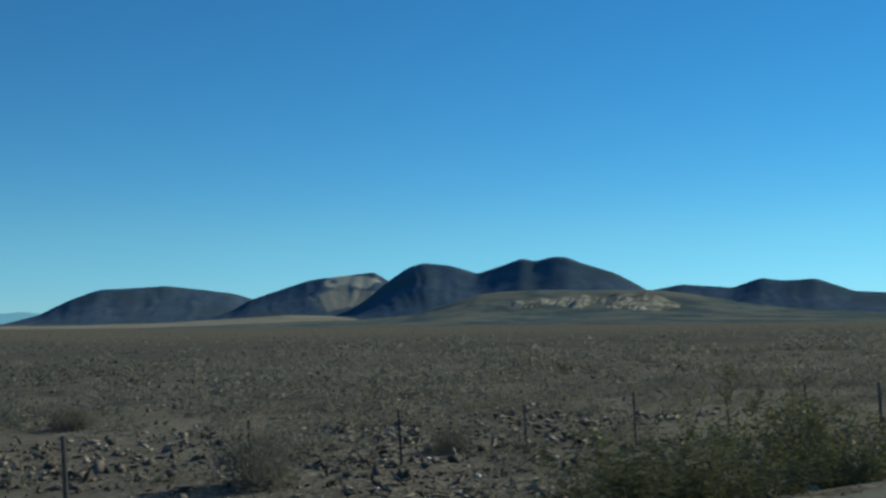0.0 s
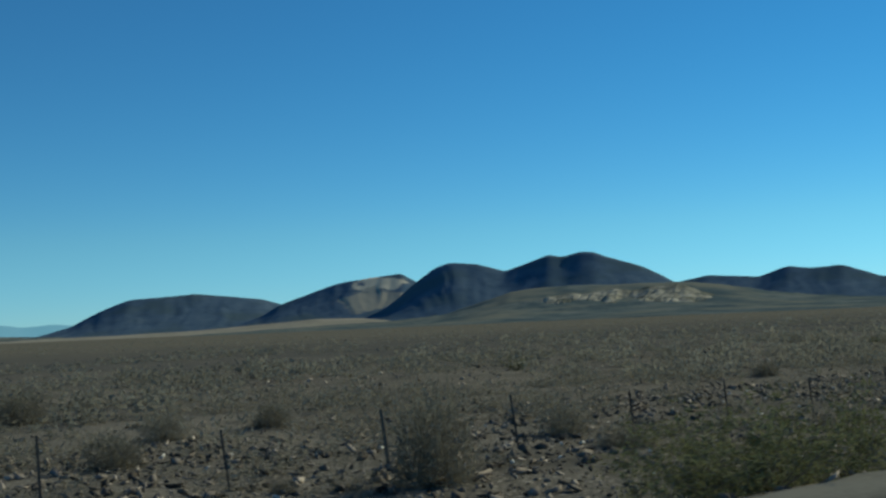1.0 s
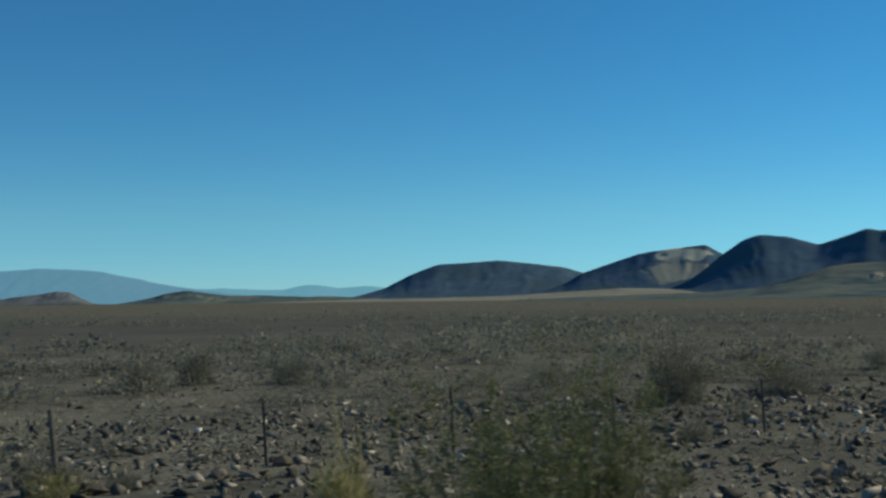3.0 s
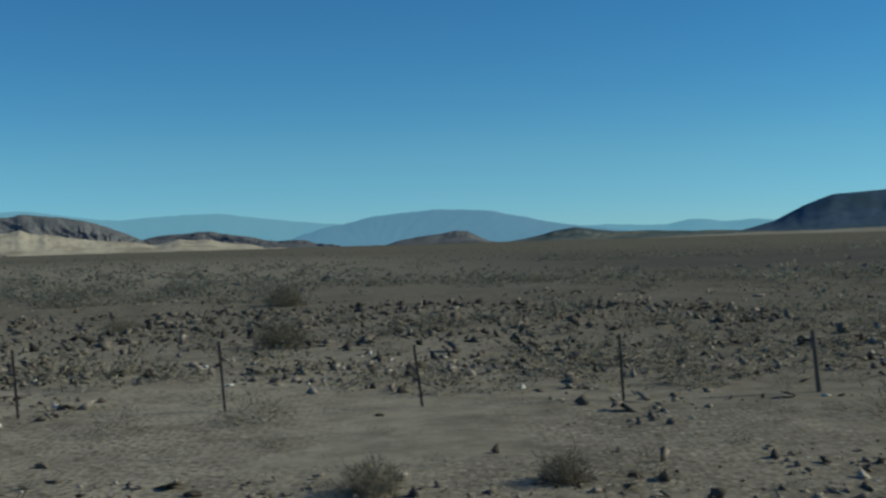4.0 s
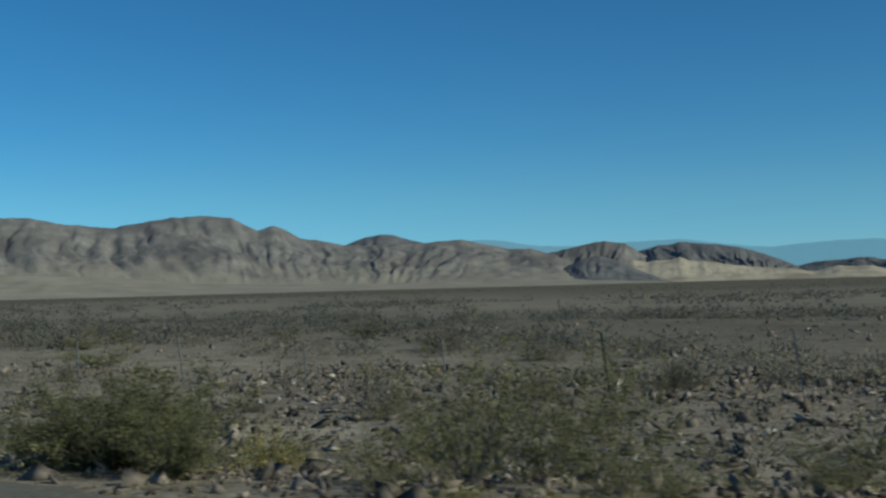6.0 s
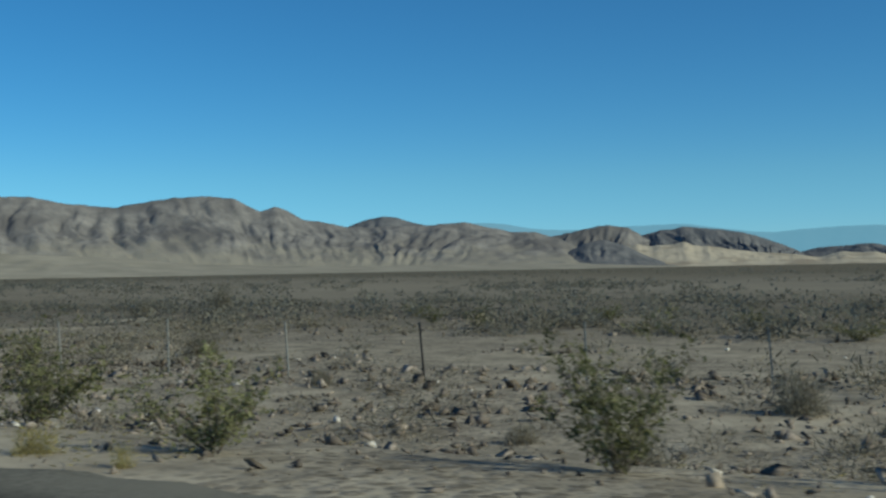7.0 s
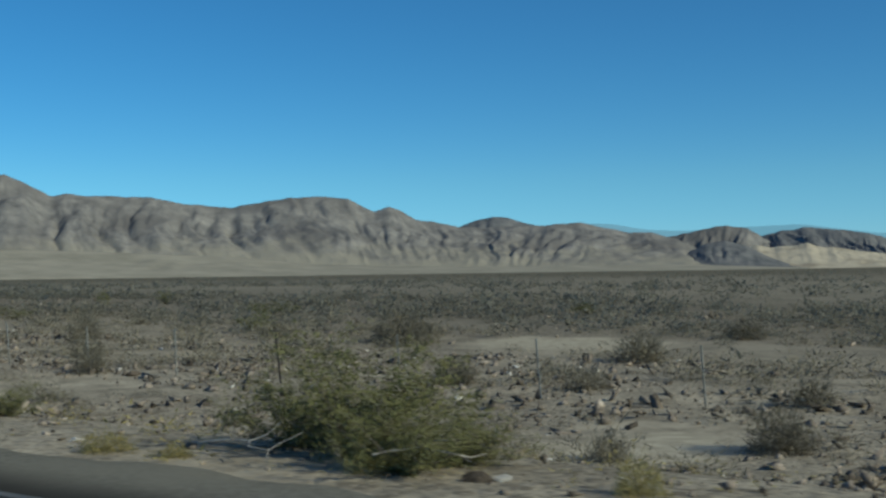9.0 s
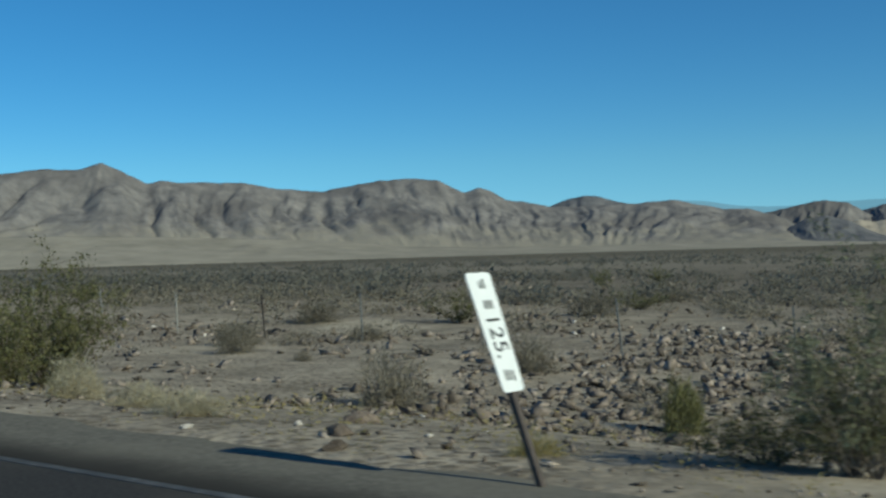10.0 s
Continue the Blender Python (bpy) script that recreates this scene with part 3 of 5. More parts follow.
mountain("mountain_range", "bare grey-brown desert mountain range with gullied slopes", [(70, 150), (66, 230), (63, 260), (61.37, 279), (59.33, 290), (57.87, 291), (56.88, 310), (56.13, 288), (54.87, 245), (53.98, 256), (53.33, 249), (51.76, 247), (50.44, 247), (49.1, 227), (47.75, 218), (46.39, 215), (44.73, 236), (42.51, 250),
          (40.83, 240), (39.58, 199), (38.82, 214), (38.31, 203), (37.47, 174), (35.23, 147), (34.4, 144), (33.12, 150), (32.15, 148), (30.76, 152), (29.38, 157), (28.29, 141), (26.93, 120), (25.85, 124), (24.51, 97), (23.46, 61), (21.5, 10)],
         3650, 530, 500, M["range"], foot=(78, 16), gully=0.27, gully_size=150, power=1.0, rough=5.0, crag=12.0, nu=700, nv=60, seed=6, category="mountain")
mountain("mountain", "grey-purple peak behind the bare range", [(37.5, 90), (36.2, 140), (35.2, 163), (34.3, 192), (33.4, 204), (32.6, 198), (31.7, 176), (30.5, 160), (28.5, 100)],
         4150, 420, 300, M["dark_ridge"], gully=0.25, gully_size=120, power=1.0, rough=3.0, crag=8.0, nu=160, seed=17, category="mountain")
mountain("alluvial_fan", "pale alluvial fan at the foot of the range", [(72, 70), (59.64, 78), (57.22, 76), (52.14, 65), (46.8, 50), (42.96, 30), (38.5, 22), (32.93, 16), (24.76, 16), (19, 4)],
         3080, 560, 300, M["fan"], gully=0.15, gully_size=60, power=1.05, rough=0.8, seed=7)
mountain("hill", "small dark rocky hill at the end of the range", [(25.6, 15), (24.82, 40), (24.1, 56), (23.38, 75), (22.39, 86), (21.42, 70), (20.6, 43), (19.64, 20), (18.9, 4)],
         3450, 260, 220, M["dark_ridge"], crag=8.0, gully=0.14, gully_size=80, power=1.0, rough=3.0, nu=140, seed=8)
mountain("ridge", "tan rocky peak behind the small hill", [(28, 40), (25.46, 102), (24.59, 120), (23.45, 137), (22.03, 151), (21.06, 140), (20.37, 109), (19.28, 76), (17.5, 10)],
         4000, 350, 250, M["range"], crag=18.0, gully=0.3, gully_size=70, power=1.0, rough=5.5, nu=280, seed=9)
mountain("ridge", "dark ridge above a pale sand ramp", [(22.5, 40), (21.48, 84), (20.34, 117), (19.5, 129), (18.25, 142), (16.74, 133), (14.86, 109), (13.55, 72), (12.77, 46), (11.8, 8)],
         4100, 420, 250, M["dark_ridge"], crag=18.0, gully=0.3, gully_size=110, power=0.8, rough=5.5, nu=280, seed=10)
mountain("ridge", "low dark ridge above a sand ramp", [(14.5, 8), (13.53, 29), (12.82, 43), (11.81, 60), (9.51, 70), (7.78, 49), (6.63, 32), (4.61, 27), (4.04, 12), (3.0, 2)],
         4150, 350, 200, M["dark_ridge"], crag=18.0, gully=0.3, gully_size=110, power=0.8, rough=5.5, nu=280, seed=11)
mountain("sand_ramp", "pale wind-blown sand ramp against dark ridges", [(25.5, 8), (23.0, 50), (21.9, 60), (20.8, 80), (20.2, 70), (19.7, 72), (18.9, 76), (18.4, 84), (18.0, 72), (17.4, 66), (16.7, 60), (16.1, 54), (14.4, 42), (12.9, 31), (11.8, 24), (10.9, 40), (10.2, 33),
          (9.5, 36), (8.9, 30), (8.0, 22), (6.6, 5), (5.5, 1)],
         3800, 500, 200, M["sand"], gully=0.1, gully_size=120, power=1.0, rough=6.0, nu=360, seed=12, category="sand slope")
mountain("butte", "small dark butte on the plain", [(0.6, 1), (0.29, 4), (-0.33, 14), (-1.18, 22), (-2.31, 28), (-3.15, 36), (-3.71, 34), (-4.2, 20), (-4.82, 5), (-5.2, 1)],
         3000, 110, 110, M["dark_ridge"], crag=4.0, gully=0.14, gully_size=40, power=0.7, rough=1.5, nu=160, seed=13)
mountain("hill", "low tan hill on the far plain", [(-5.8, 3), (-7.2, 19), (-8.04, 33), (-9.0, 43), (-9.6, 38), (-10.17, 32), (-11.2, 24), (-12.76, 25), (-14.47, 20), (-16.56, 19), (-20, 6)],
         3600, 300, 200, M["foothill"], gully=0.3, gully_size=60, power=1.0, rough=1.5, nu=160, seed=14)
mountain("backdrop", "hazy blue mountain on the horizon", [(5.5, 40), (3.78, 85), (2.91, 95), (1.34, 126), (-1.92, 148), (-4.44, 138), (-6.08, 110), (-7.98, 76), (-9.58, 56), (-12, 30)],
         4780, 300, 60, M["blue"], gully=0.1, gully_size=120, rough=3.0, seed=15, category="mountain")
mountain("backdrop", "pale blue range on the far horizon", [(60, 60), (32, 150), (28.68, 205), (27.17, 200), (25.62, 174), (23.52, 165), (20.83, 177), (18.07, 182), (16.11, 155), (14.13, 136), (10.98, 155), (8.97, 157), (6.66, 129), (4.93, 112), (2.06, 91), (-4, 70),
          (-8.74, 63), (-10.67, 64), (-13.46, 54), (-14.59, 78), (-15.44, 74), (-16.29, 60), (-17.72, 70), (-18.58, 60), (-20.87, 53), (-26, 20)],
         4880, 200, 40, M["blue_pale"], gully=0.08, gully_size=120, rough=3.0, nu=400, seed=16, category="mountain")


# ---- plants ----
def tubes(paths, radii, sides=3):
    """Tapered tubes along polylines; returns vertices and quads."""
    V, F, k = [], [], 0
    for pth, (r0, r1) in zip(paths, radii):
        pth = np.asarray(pth)
        n = len(pth)
        for i, p in enumerate(pth):
            d = pth[min(i + 1, n - 1)] - pth[max(i - 1, 0)]
            d = d / (np.linalg.norm(d) + 1e-9)
            a = np.cross(d, (0.3, 0.2, 0.93))
            a = a / (np.linalg.norm(a) + 1e-9)
            b = np.cross(d, a)
            r = r0 + (r1 - r0) * i / (n - 1)
            for s in range(sides):
                w = 2 * math.pi * s / sides
                V.append(p + r * (a * math.cos(w) + b * math.sin(w)))
        for i in range(n - 1):
            for s in range(sides):
                s2 = (s + 1) % sides
                F.append((k + i * sides + s, k + i * sides + s2, k + (i + 1) * sides + s2, k + (i + 1) * sides + s))
        k += n * sides
    return np.array(V), np.array(F)


def leaf_quads(points, size, rs, flat=0.3):
    """Small three-cornered leaves at the points, turned at random."""
    n = len(points)
    a = rs.normal(size=(n, 3))
    a /= np.linalg.norm(a, axis=1, keepdims=True)
    b = np.cross(a, rs.normal(size=(n, 3)))
    b /= np.linalg.norm(b, axis=1, keepdims=True)
    s = (size * rs.uniform(0.6, 1.4, n))[:, None]
    v = np.stack([points - a * s, points + b * s * 0.7, points + a * s], 1).reshape(-1, 3)
    return v, np.arange(3 * n).reshape(-1, 3)


def creosote(seed, h=1.6, width=1.0, stems=30, leaves=5600, leaf=0.033, mat="creosote", name="creosote_bush", label="", lean=0.0, low=1, clumps=0):
    """An open bush: many thin stems from one root that fan out, with small leaves on the outer twigs."""
    rs = np.random.RandomState(seed)
    paths, radii, tips = [], [], []
    for i in range(stems):
        ang = rs.uniform(0, 2 * math.pi)
        out = width * rs.uniform(0.05, 1.0) ** 0.55
        hh = h * rs.uniform(0.3, 1.0) ** 0.8 * (1.05 - 0.35 * out / width)
        end = np.array([math.cos(ang) * out + lean * hh, math.sin(ang) * out, hh])
        mid = end * np.array([0.5, 0.5, 0.42]) + rs.normal(size=3) * 0.05
        t = np.linspace(0, 1, 6)[:, None]
        p = 2 * t * (1 - t) * mid + t * t * end + rs.normal(size=(6, 3)) * 0.015
        p[0] = (rs.normal() * 0.04, rs.normal() * 0.04, -0.05)
        paths.append(p)
        radii.append((0.011, 0.003))
        for k in range(9):
            j = rs.randint(low, 6)
            st = p[j]
            tw = st + np.array([rs.normal() * 0.16, rs.normal() * 0.16, abs(rs.normal()) * 0.17]) * h / 1.5
            paths.append(np.stack([st, tw]))
            radii.append((0.0035, 0.0015))
            tips.append((st, tw))
        tips.append((p[3], p[5]))
        tips.append((p[2], p[4]))
    w = rs.randint(0, len(tips), leaves)
    f = (rs.beta(2.0, 1.0, leaves) * 1.12)[:, None]   # leaves crowd towards the tips
    if clumps:                                         # and gather in tufts on some of the twigs
        w = rs.choice(rs.choice(len(tips), clumps, replace=False), leaves)
        f = 0.7 + 0.4 * rs.beta(2.0, 2.0, (leaves, 1))
    a, b = np.array([t[0] for t in tips])[w], np.array([t[1] for t in tips])[w]
    pts = a + (b - a) * f + rs.normal(size=(leaves, 3)) * 0.035 * h / 1.5
    pts[:, 2] = np.maximum(pts[:, 2], 0.03)
    ob = new(name)
    part("brushwood", fast_mesh("brushwood", *tubes(paths, radii), M["bark"]), None, ob)
    part("foliage", fast_mesh("foliage", *leaf_quads(pts, leaf, rs), M[mat]), None, ob)
    return tagged(ob, label, "bush", "desert bushes")


def dome_shrub(seed, h=0.5, width=0.45, twigs=1500, mat="bursage", name="desert_shrub", label="", blade=0.007, leaves=0, radial=0.35, reach=0.2):
    """A low rounded shrub: an uneven cloud of short fine twigs, with a few leaves."""
    rs = np.random.RandomState(seed)
    ang, el = rs.uniform(0, 2 * math.pi, twigs), np.arccos(rs.uniform(0.0, 1, twigs))
    d = np.stack([np.cos(ang) * np.sin(el), np.sin(ang) * np.sin(el), np.cos(el)], 1)
    lump = 0.6 + 0.7 * lattice(d[:, 0] * 1.9 + 5 + seed, d[:, 1] * 1.9 + d[:, 2] * 1.3 + 5)
    c = d * (lump * rs.uniform(0.02, 1.0, twigs) ** 0.55)[:, None]
    tip = c + (d * radial + rs.normal(size=(twigs, 3)) * (0.75 - radial)) * reach * rs.uniform(0.6, 1.5, twigs)[:, None] / 0.5
    tip[:, 2] = np.maximum(tip[:, 2], 0.0)
    dim = np.array([width, width, h])
    c, tip = c * dim, tip * dim
    side = np.cross(tip - c, rs.normal(size=(twigs, 3)))
    side = side / np.linalg.norm(side, axis=1, keepdims=True) * blade
    v = np.stack([c - side, c + side, tip], 1).reshape(-1, 3)
    ob = new(name)
    part("brushwood" if leaves else "tuft", fast_mesh("brushwood", v, np.arange(3 * twigs).reshape(-1, 3), M[mat]), None, ob)
    if leaves:
        w = rs.randint(0, twigs, leaves)
        part("foliage", fast_mesh("foliage", *leaf_quads(tip[w] + rs.normal(size=(leaves, 3)) * 0.02, 0.014, rs), M[mat]), None, ob)
    return tagged(ob, label, "shrub", "desert shrubs")


rnd = random.Random(11)
FINE_BUSH = [creosote(s, stems=36, leaves=10000, leaf=0.0245, label="green-brown creosote bush at the foot of the road bank") for s in (1, 2, 3, 4)]
OPEN_BUSH = [creosote(s, stems=26, leaves=6000, leaf=0.022, low=2, label="thin open creosote bush with bare stems") for s in (27, 28, 29)]
THIN_BUSH = [creosote(s, stems=20, leaves=3600, leaf=0.022, low=2, mat="yellow_green", label="sparse yellow-green creosote bush above rubble") for s in (33, 34)]
GREY_BUSH = [creosote(s, stems=34, leaves=10000, leaf=0.0205, mat="bursage", label="grey-brown twiggy bush at the foot of the bank") for s in (31, 32)]
LIGHT_BUSH = [creosote(s, stems=36, leaves=13000, leaf=0.0215, mat="yellow_green", label="yellow-green creosote bush on the road bank") for s in (24, 25)]
FAR_BUSH = [creosote(s, stems=16, leaves=2600, leaf=0.035, label="olive green-brown creosote bush on stony ground") for s in (17, 18)]
TALL_BUSH = [creosote(s, h=1.9, width=0.7, stems=20, leaves=3600, leaf=0.025, low=2, mat="grey_green", clumps=80, label="tall open creosote bush with tufted tips") for s in (14, 15, 16)]
SHRUB = [dome_shrub(s, twigs=1700, leaves=800, blade=0.005, label="low grey-brown dry shrub on stony ground") for s in (5, 6, 7, 8)]
GRASS = [dome_shrub(s, h=0.4, width=0.4, twigs=1300, mat="straw", name="grass_clump", label="low mound of yellow dry grass", blade=0.006, radial=0.45, reach=0.17) for s in (9, 10)]
DRY_BUSH = [dome_shrub(s, h=0.5, width=0.5, twigs=3800, mat="straw_pale", name="dry_bush", label="rounded pale straw-coloured dry bush beside the road", blade=0.004, reach=0.16) for s in (11, 12)]
YELLOW_BUSH = [dome_shrub(s, h=0.5, width=0.45, twigs=1800, mat="yellow_green", name="brittlebush", label="yellow-green rounded bush by the road", blade=0.006, leaves=800) for s in (13,)]

# places as (x, y, width, height) in metres
CREOSOTES_A = [(-99.7, 6.2, 1.45, 1.25), (-98.59, 6.6, 0.95, 1.7), (-98.93, 7, 1.25, 1.9), (7.15, 6.2, 1.84, 1.2), (9.87, 6.8, 2.52, 1.89), (6.94, 5.5, 1.87, 0.65), (8.85, 5.6, 1.79, 0.9), (-7.44, 6.4, 1.73, 1.38), (-8.63, 5.5, 1.89, 0.77),
    (-26.38, 6.2, 1.40, 1.13), (-23.91, 6.8, 1.94, 1.6), (-26.75, 5.5, 1.91, 0.64), (-42.02, 6.4, 1.34, 1.03), (-43.18, 5.5, 1.25, 0.45), (-60.05, 6.2, 1.14, 0.77),
    (-61.07, 5.4, 1.18, 0.3), (-77.84, 6.5, 0.76, 1.5), (-84.43, 6, 0.50, 1.26), (-149.91, 6, 0.89, 0.52), (-149.77, 7, 0.79, 1.19), (-146.39, 6, 0.66, 0.34),
    (-157.39, 6.2, 1.19, 0.94), (-156.56, 6.8, 1.29, 1.27), (-155.16, 6.4, 0.86, 0.77), (-156.68, 5.8, 1.41, 0.51), (-156.17, 6.2, 0.91, 0.88), (-158.01, 7, 1.07, 1.33)]
CREOSOTES_B = [(-78.67, 6.0, 1.08, 1.01), (-84.31, 6.6, 0.53, 1.99), (-212.26, 5.8, 1.45, 0.72), (-211.39, 5.5, 0.81, 0.55), (-156.49, 5.7, 1.19, 0.81), (-157.08, 5.5, 0.93, 0.64), (-156.11, 6.0, 0.74, 0.81), (-154.97, 5.5, 0.61, 0.4),
    (-176.1, 6, 1.64, 1.2), (-175.69, 6.8, 1.36, 1.09), (-175.89, 5.4, 1.07, 1.05), (-175.15, 5.4, 1.43, 0.62), (-174.77, 5.6, 0.69, 0.58), (-194.78, 6.4, 1.66, 0.81),
    (-212.35, 6, 1.91, 0.75), (-264.85, 5.8, 1.68, 1.2), (-263.94, 6, 1.71, 1.11), (-263.67, 6.4, 1.06, 0.92), (-263.81, 5.3, 1.79, 0.72), (-283.63, 6.2, 1.28, 0.42),
    (-301.46, 6.2, 1.72, 0.74), (-316.5, 5.8, 1.6, 0.78), (-317.3, 6.2, 1.36, 0.55), (-315.88, 6, 1.20, 0.3), (-315.8, 5.4, 1.11, 0.46), (-321.2, 6.4, 0.81, 0.3),
    (-338.59, 6, 1.47, 0.74), (-338.2, 6.4, 1.2, 0.6), (-361.4, 9, 2.31, 1.87), (-360.75, 8, 1.64, 1.24)]
OPEN_BUSHES = [(-349.06, 6.2, 0.71, 0.58), (-191.07, 6.6, 1.16, 0.5), (-190.05, 6.2, 1.22, 0.66), (-147.35, 6, 0.73, 0.42), (-146.58, 7.2, 1.03, 1.32), (-349.55, 6.2, 1.18, 0.43),
    (-348.89, 6, 0.65, 0.85)]
TALL = [(-107.5, 6.3, 1.08, 2.34), (-296.08, 5.4, 1.6, 1.88), (-296.6, 5.8, 1.1, 1.6), (-295.31, 5.5, 1.1, 1.42), (-349.02, 6.0, 1.0, 1.16)]
THIN = [(-209.61, 6.2, 1.07, 1.13), (-208.75, 6.4, 0.8, 1.1), (-209.53, 7.2, 1.03, 1.05), (-208.23, 5.6, 0.76, 0.4), (-209.8, 5.5, 0.7, 0.4), (-210.9, 8.2, 1.2, 0.8), (-207.6, 7.6, 0.9, 0.6)]
SHRUBS_A = [(11.63, 21.63, 1.66, 1.31), (18.05, 23.28, 1.3, 0.72), (12.96, 37.35, 1.68, 0.75), (-20.64, 18.53, 1.79, 1.9), (-16.11, 34.77, 1.53, 0.77), (-23.98, 27.68, 1.67, 0.84),
    (-12.19, 24.24, 1.76, 0.96), (-13.49, 20.24, 1.82, 0.7), (-37.39, 26.57, 1.47, 1.62), (-37.38, 20.67, 1.23, 0.98), (-43.12, 29.77, 2.01, 1.58), (-40.53, 22.78, 1.96, 0.55),
    (-20.05, 34.27, 1.6, 0.91), (-20.98, 47.87, 2.54, 1.27), (-58.34, 28.55, 1.75, 1.02), (-53.06, 33.28, 1.44, 0.72), (-55.6, 21.87, 1.62, 0.87), (-56.02, 18.28, 1.74, 0.98),
    (-59.27, 34.52, 2.02, 1.18), (-45.51, 31.45, 1.93, 1.16), (-43.11, 25.54, 1.57, 0.7), (-78.7, 23.73, 1.32, 1.32), (-77.65, 31.71, 2.53, 0.95), (-62.05, 38.77, 1.58, 0.9)]
SHRUBS_B = [(-60.73, 31.44, 2.16, 0.98), (-62.48, 25.73, 1.5, 0.75), (-65.69, 40.56, 1.58, 1.13), (-97.89, 43.55, 1.91, 1.27), (-95.51, 45.48, 1.8, 1.35), (-83.76, 29.09, 2.03, 1.69),
    (-83.91, 37.1, 1.86, 1.03), (-87.84, 22.02, 1.03, 0.51), (-100.53, 20.37, 0.69, 0.29), (-101.79, 21.86, 1.34, 0.41), (-91.89, 44.32, 2.04, 1.13), (-153.91, 23.58, 0.84, 0.6),
    (-149.38, 23, 1.51, 0.7), (-154.35, 34.2, 1.39, 0.7), (-146.46, 18.97, 1.24, 0.95), (-148.78, 46.51, 1.64, 0.7), (-141.22, 37.6, 2.06, 0.94), (-156.12, 34.81, 1.05, 0.52),
    (-161.88, 43.6, 2.45, 1.33), (-154.54, 32.28, 1.93, 0.81), (-143.91, 63.46, 2.48, 1.24), (-157.83, 22.74, 1.39, 1.39), (-172.89, 46.84, 2.21, 1.23), (-170.39, 35.55, 1.88, 1.13)]
SHRUBS_C = [(-150.08, 22.33, 1.52, 1.3), (-151.44, 20.25, 0.59, 0.3), (-185.18, 32.12, 1.92, 0.87), (-180.51, 40, 3.07, 1.43), (-176.94, 39.14, 2.15, 0.98), (-179.22, 18.67, 0.91, 0.6),
    (-178.39, 19.36, 0.72, 0.51), (-183.61, 36.92, 0.78, 0.35), (-178.02, 30.82, 0.78, 0.47), (-174.27, 28.38, 1.95, 0.98), (-172.09, 18.84, 1.36, 1.36), (-176.08, 14.5, 1.06, 0.61),
    (-177.27, 14.86, 0.71, 0.71), (-179.48, 17.08, 0.84, 0.65), (-199.53, 17.81, 1.56, 0.83), (-198.43, 14.32, 0.68, 0.51), (-196.43, 35.01, 1.75, 1.4), (-190.78, 21.65, 0.92, 0.51),
    (-217.58, 17.73, 0.95, 0.63), (-214.47, 25.21, 1.43, 0.78), (-222.77, 35.76, 1.58, 0.79), (-229.88, 40.98, 2.14, 0.95), (-267.54, 17.24, 0.68, 0.68), (-266.22, 13.42, 0.54, 0.46)]
SHRUBS_D = [(-265.94, 19.3, 0.82, 0.36), (-264.78, 18, 1.12, 0.94), (-269.74, 24.31, 1.33, 0.67), (-265.82, 27.86, 1.4, 0.7), (-264.34, 19.87, 0.61, 0.61), (-261.63, 17.84, 1.02, 0.68),
    (-297.37, 26.36, 1.33, 0.75), (-297.41, 57.28, 2.12, 1.06), (-293.13, 60.59, 1.84, 1.84), (-296.49, 19.31, 1.2, 0.53), (-314.83, 22.32, 1.65, 0.75), (-317.71, 31.66, 1.78, 0.79),
    (-339.7, 37.73, 3.37, 1.41), (-339.29, 21.61, 1.51, 0.67), (-327.67, 23.78, 1.29, 0.72), (-326.76, 33.13, 1.62, 1.08), (-324.04, 23.87, 1.07, 0.53), (-317.42, 17.41, 1.23, 0.7),
    (-318.66, 23.51, 1.05, 0.58), (-319.49, 15.69, 0.69, 0.52), (-327.88, 45.84, 1.89, 0.83), (-344.5, 25.6, 1.63, 0.74), (-342.64, 14.07, 1.06, 0.77), (-339.24, 16.78, 1.07, 0.87)]
SHRUBS_E = [(-351.67, 31.07, 1.54, 1.15), (-345.28, 15.17, 0.76, 0.43), (-345.87, 36.94, 1.79, 0.79), (-358.85, 13.45, 1.17, 0.9), (-359.47, 18.38, 1.12, 0.67), (-374.07, 27.05, 1.72, 0.77),
    (-369.94, 19.95, 1.2, 0.6), (-367.86, 22.79, 1.24, 0.47), (-367.51, 34.19, 1.79, 0.8)]
GRASSES = [(-100.29, 7.0, 0.73, 1.49), (-100.0, 9.0, 0.9, 0.6), (-97.4, 17.5, 1.18, 0.77), (-101.7, 19.9, 1.13, 0.51), (-179.1, 26.5, 1.1, 0.69), (-175.1, 21.1, 0.69, 0.58), (-193.3, 5.3, 0.67, 0.22),
    (-191.9, 5.3, 0.61, 0.22), (-214.1, 9.9, 1.0, 0.5), (-256.1, 5.3, 0.75, 0.33), (-262.4, 5.3, 0.76, 0.23), (-280.1, 5.3, 0.61, 0.22),
    (-316.0, 5.3, 0.37, 0.22)]
DRY = [(-339.8, 5.3, 0.94, 0.92), (-357.1, 6.6, 0.75, 0.4), (-355.4, 6.2, 0.76, 0.23), (-354.2, 5.8, 0.59, 0.22)]
YELLOW = [(-341.9, 7.2, 1.6, 1.2), (-10.9, 5.3, 0.75, 0.39), (-354.2, 14.4, 0.71, 0.87)]


def plant(protos, places, width, height):
    """One copy for each place, stretched to its width and height."""
    for i, (x, y, w, h) in enumerate(places):
        m = Matrix.Translation((x, y, float(ground_z(x, y)) - 0.02)) @ Matrix.Rotation(rnd.uniform(0, 6.28), 4, "Z")
        ob = copy_thing(protos[i % len(protos)], m)
        ob.scale = (w / width, w / width * rnd.uniform(0.85, 1.1), h / height)


bushes = CREOSOTES_A + CREOSOTES_B
light = [p for p in bushes if -345 < p[0] < -310 or -264.2 < p[0] < -263 or -100.5 < p[0] < -98]
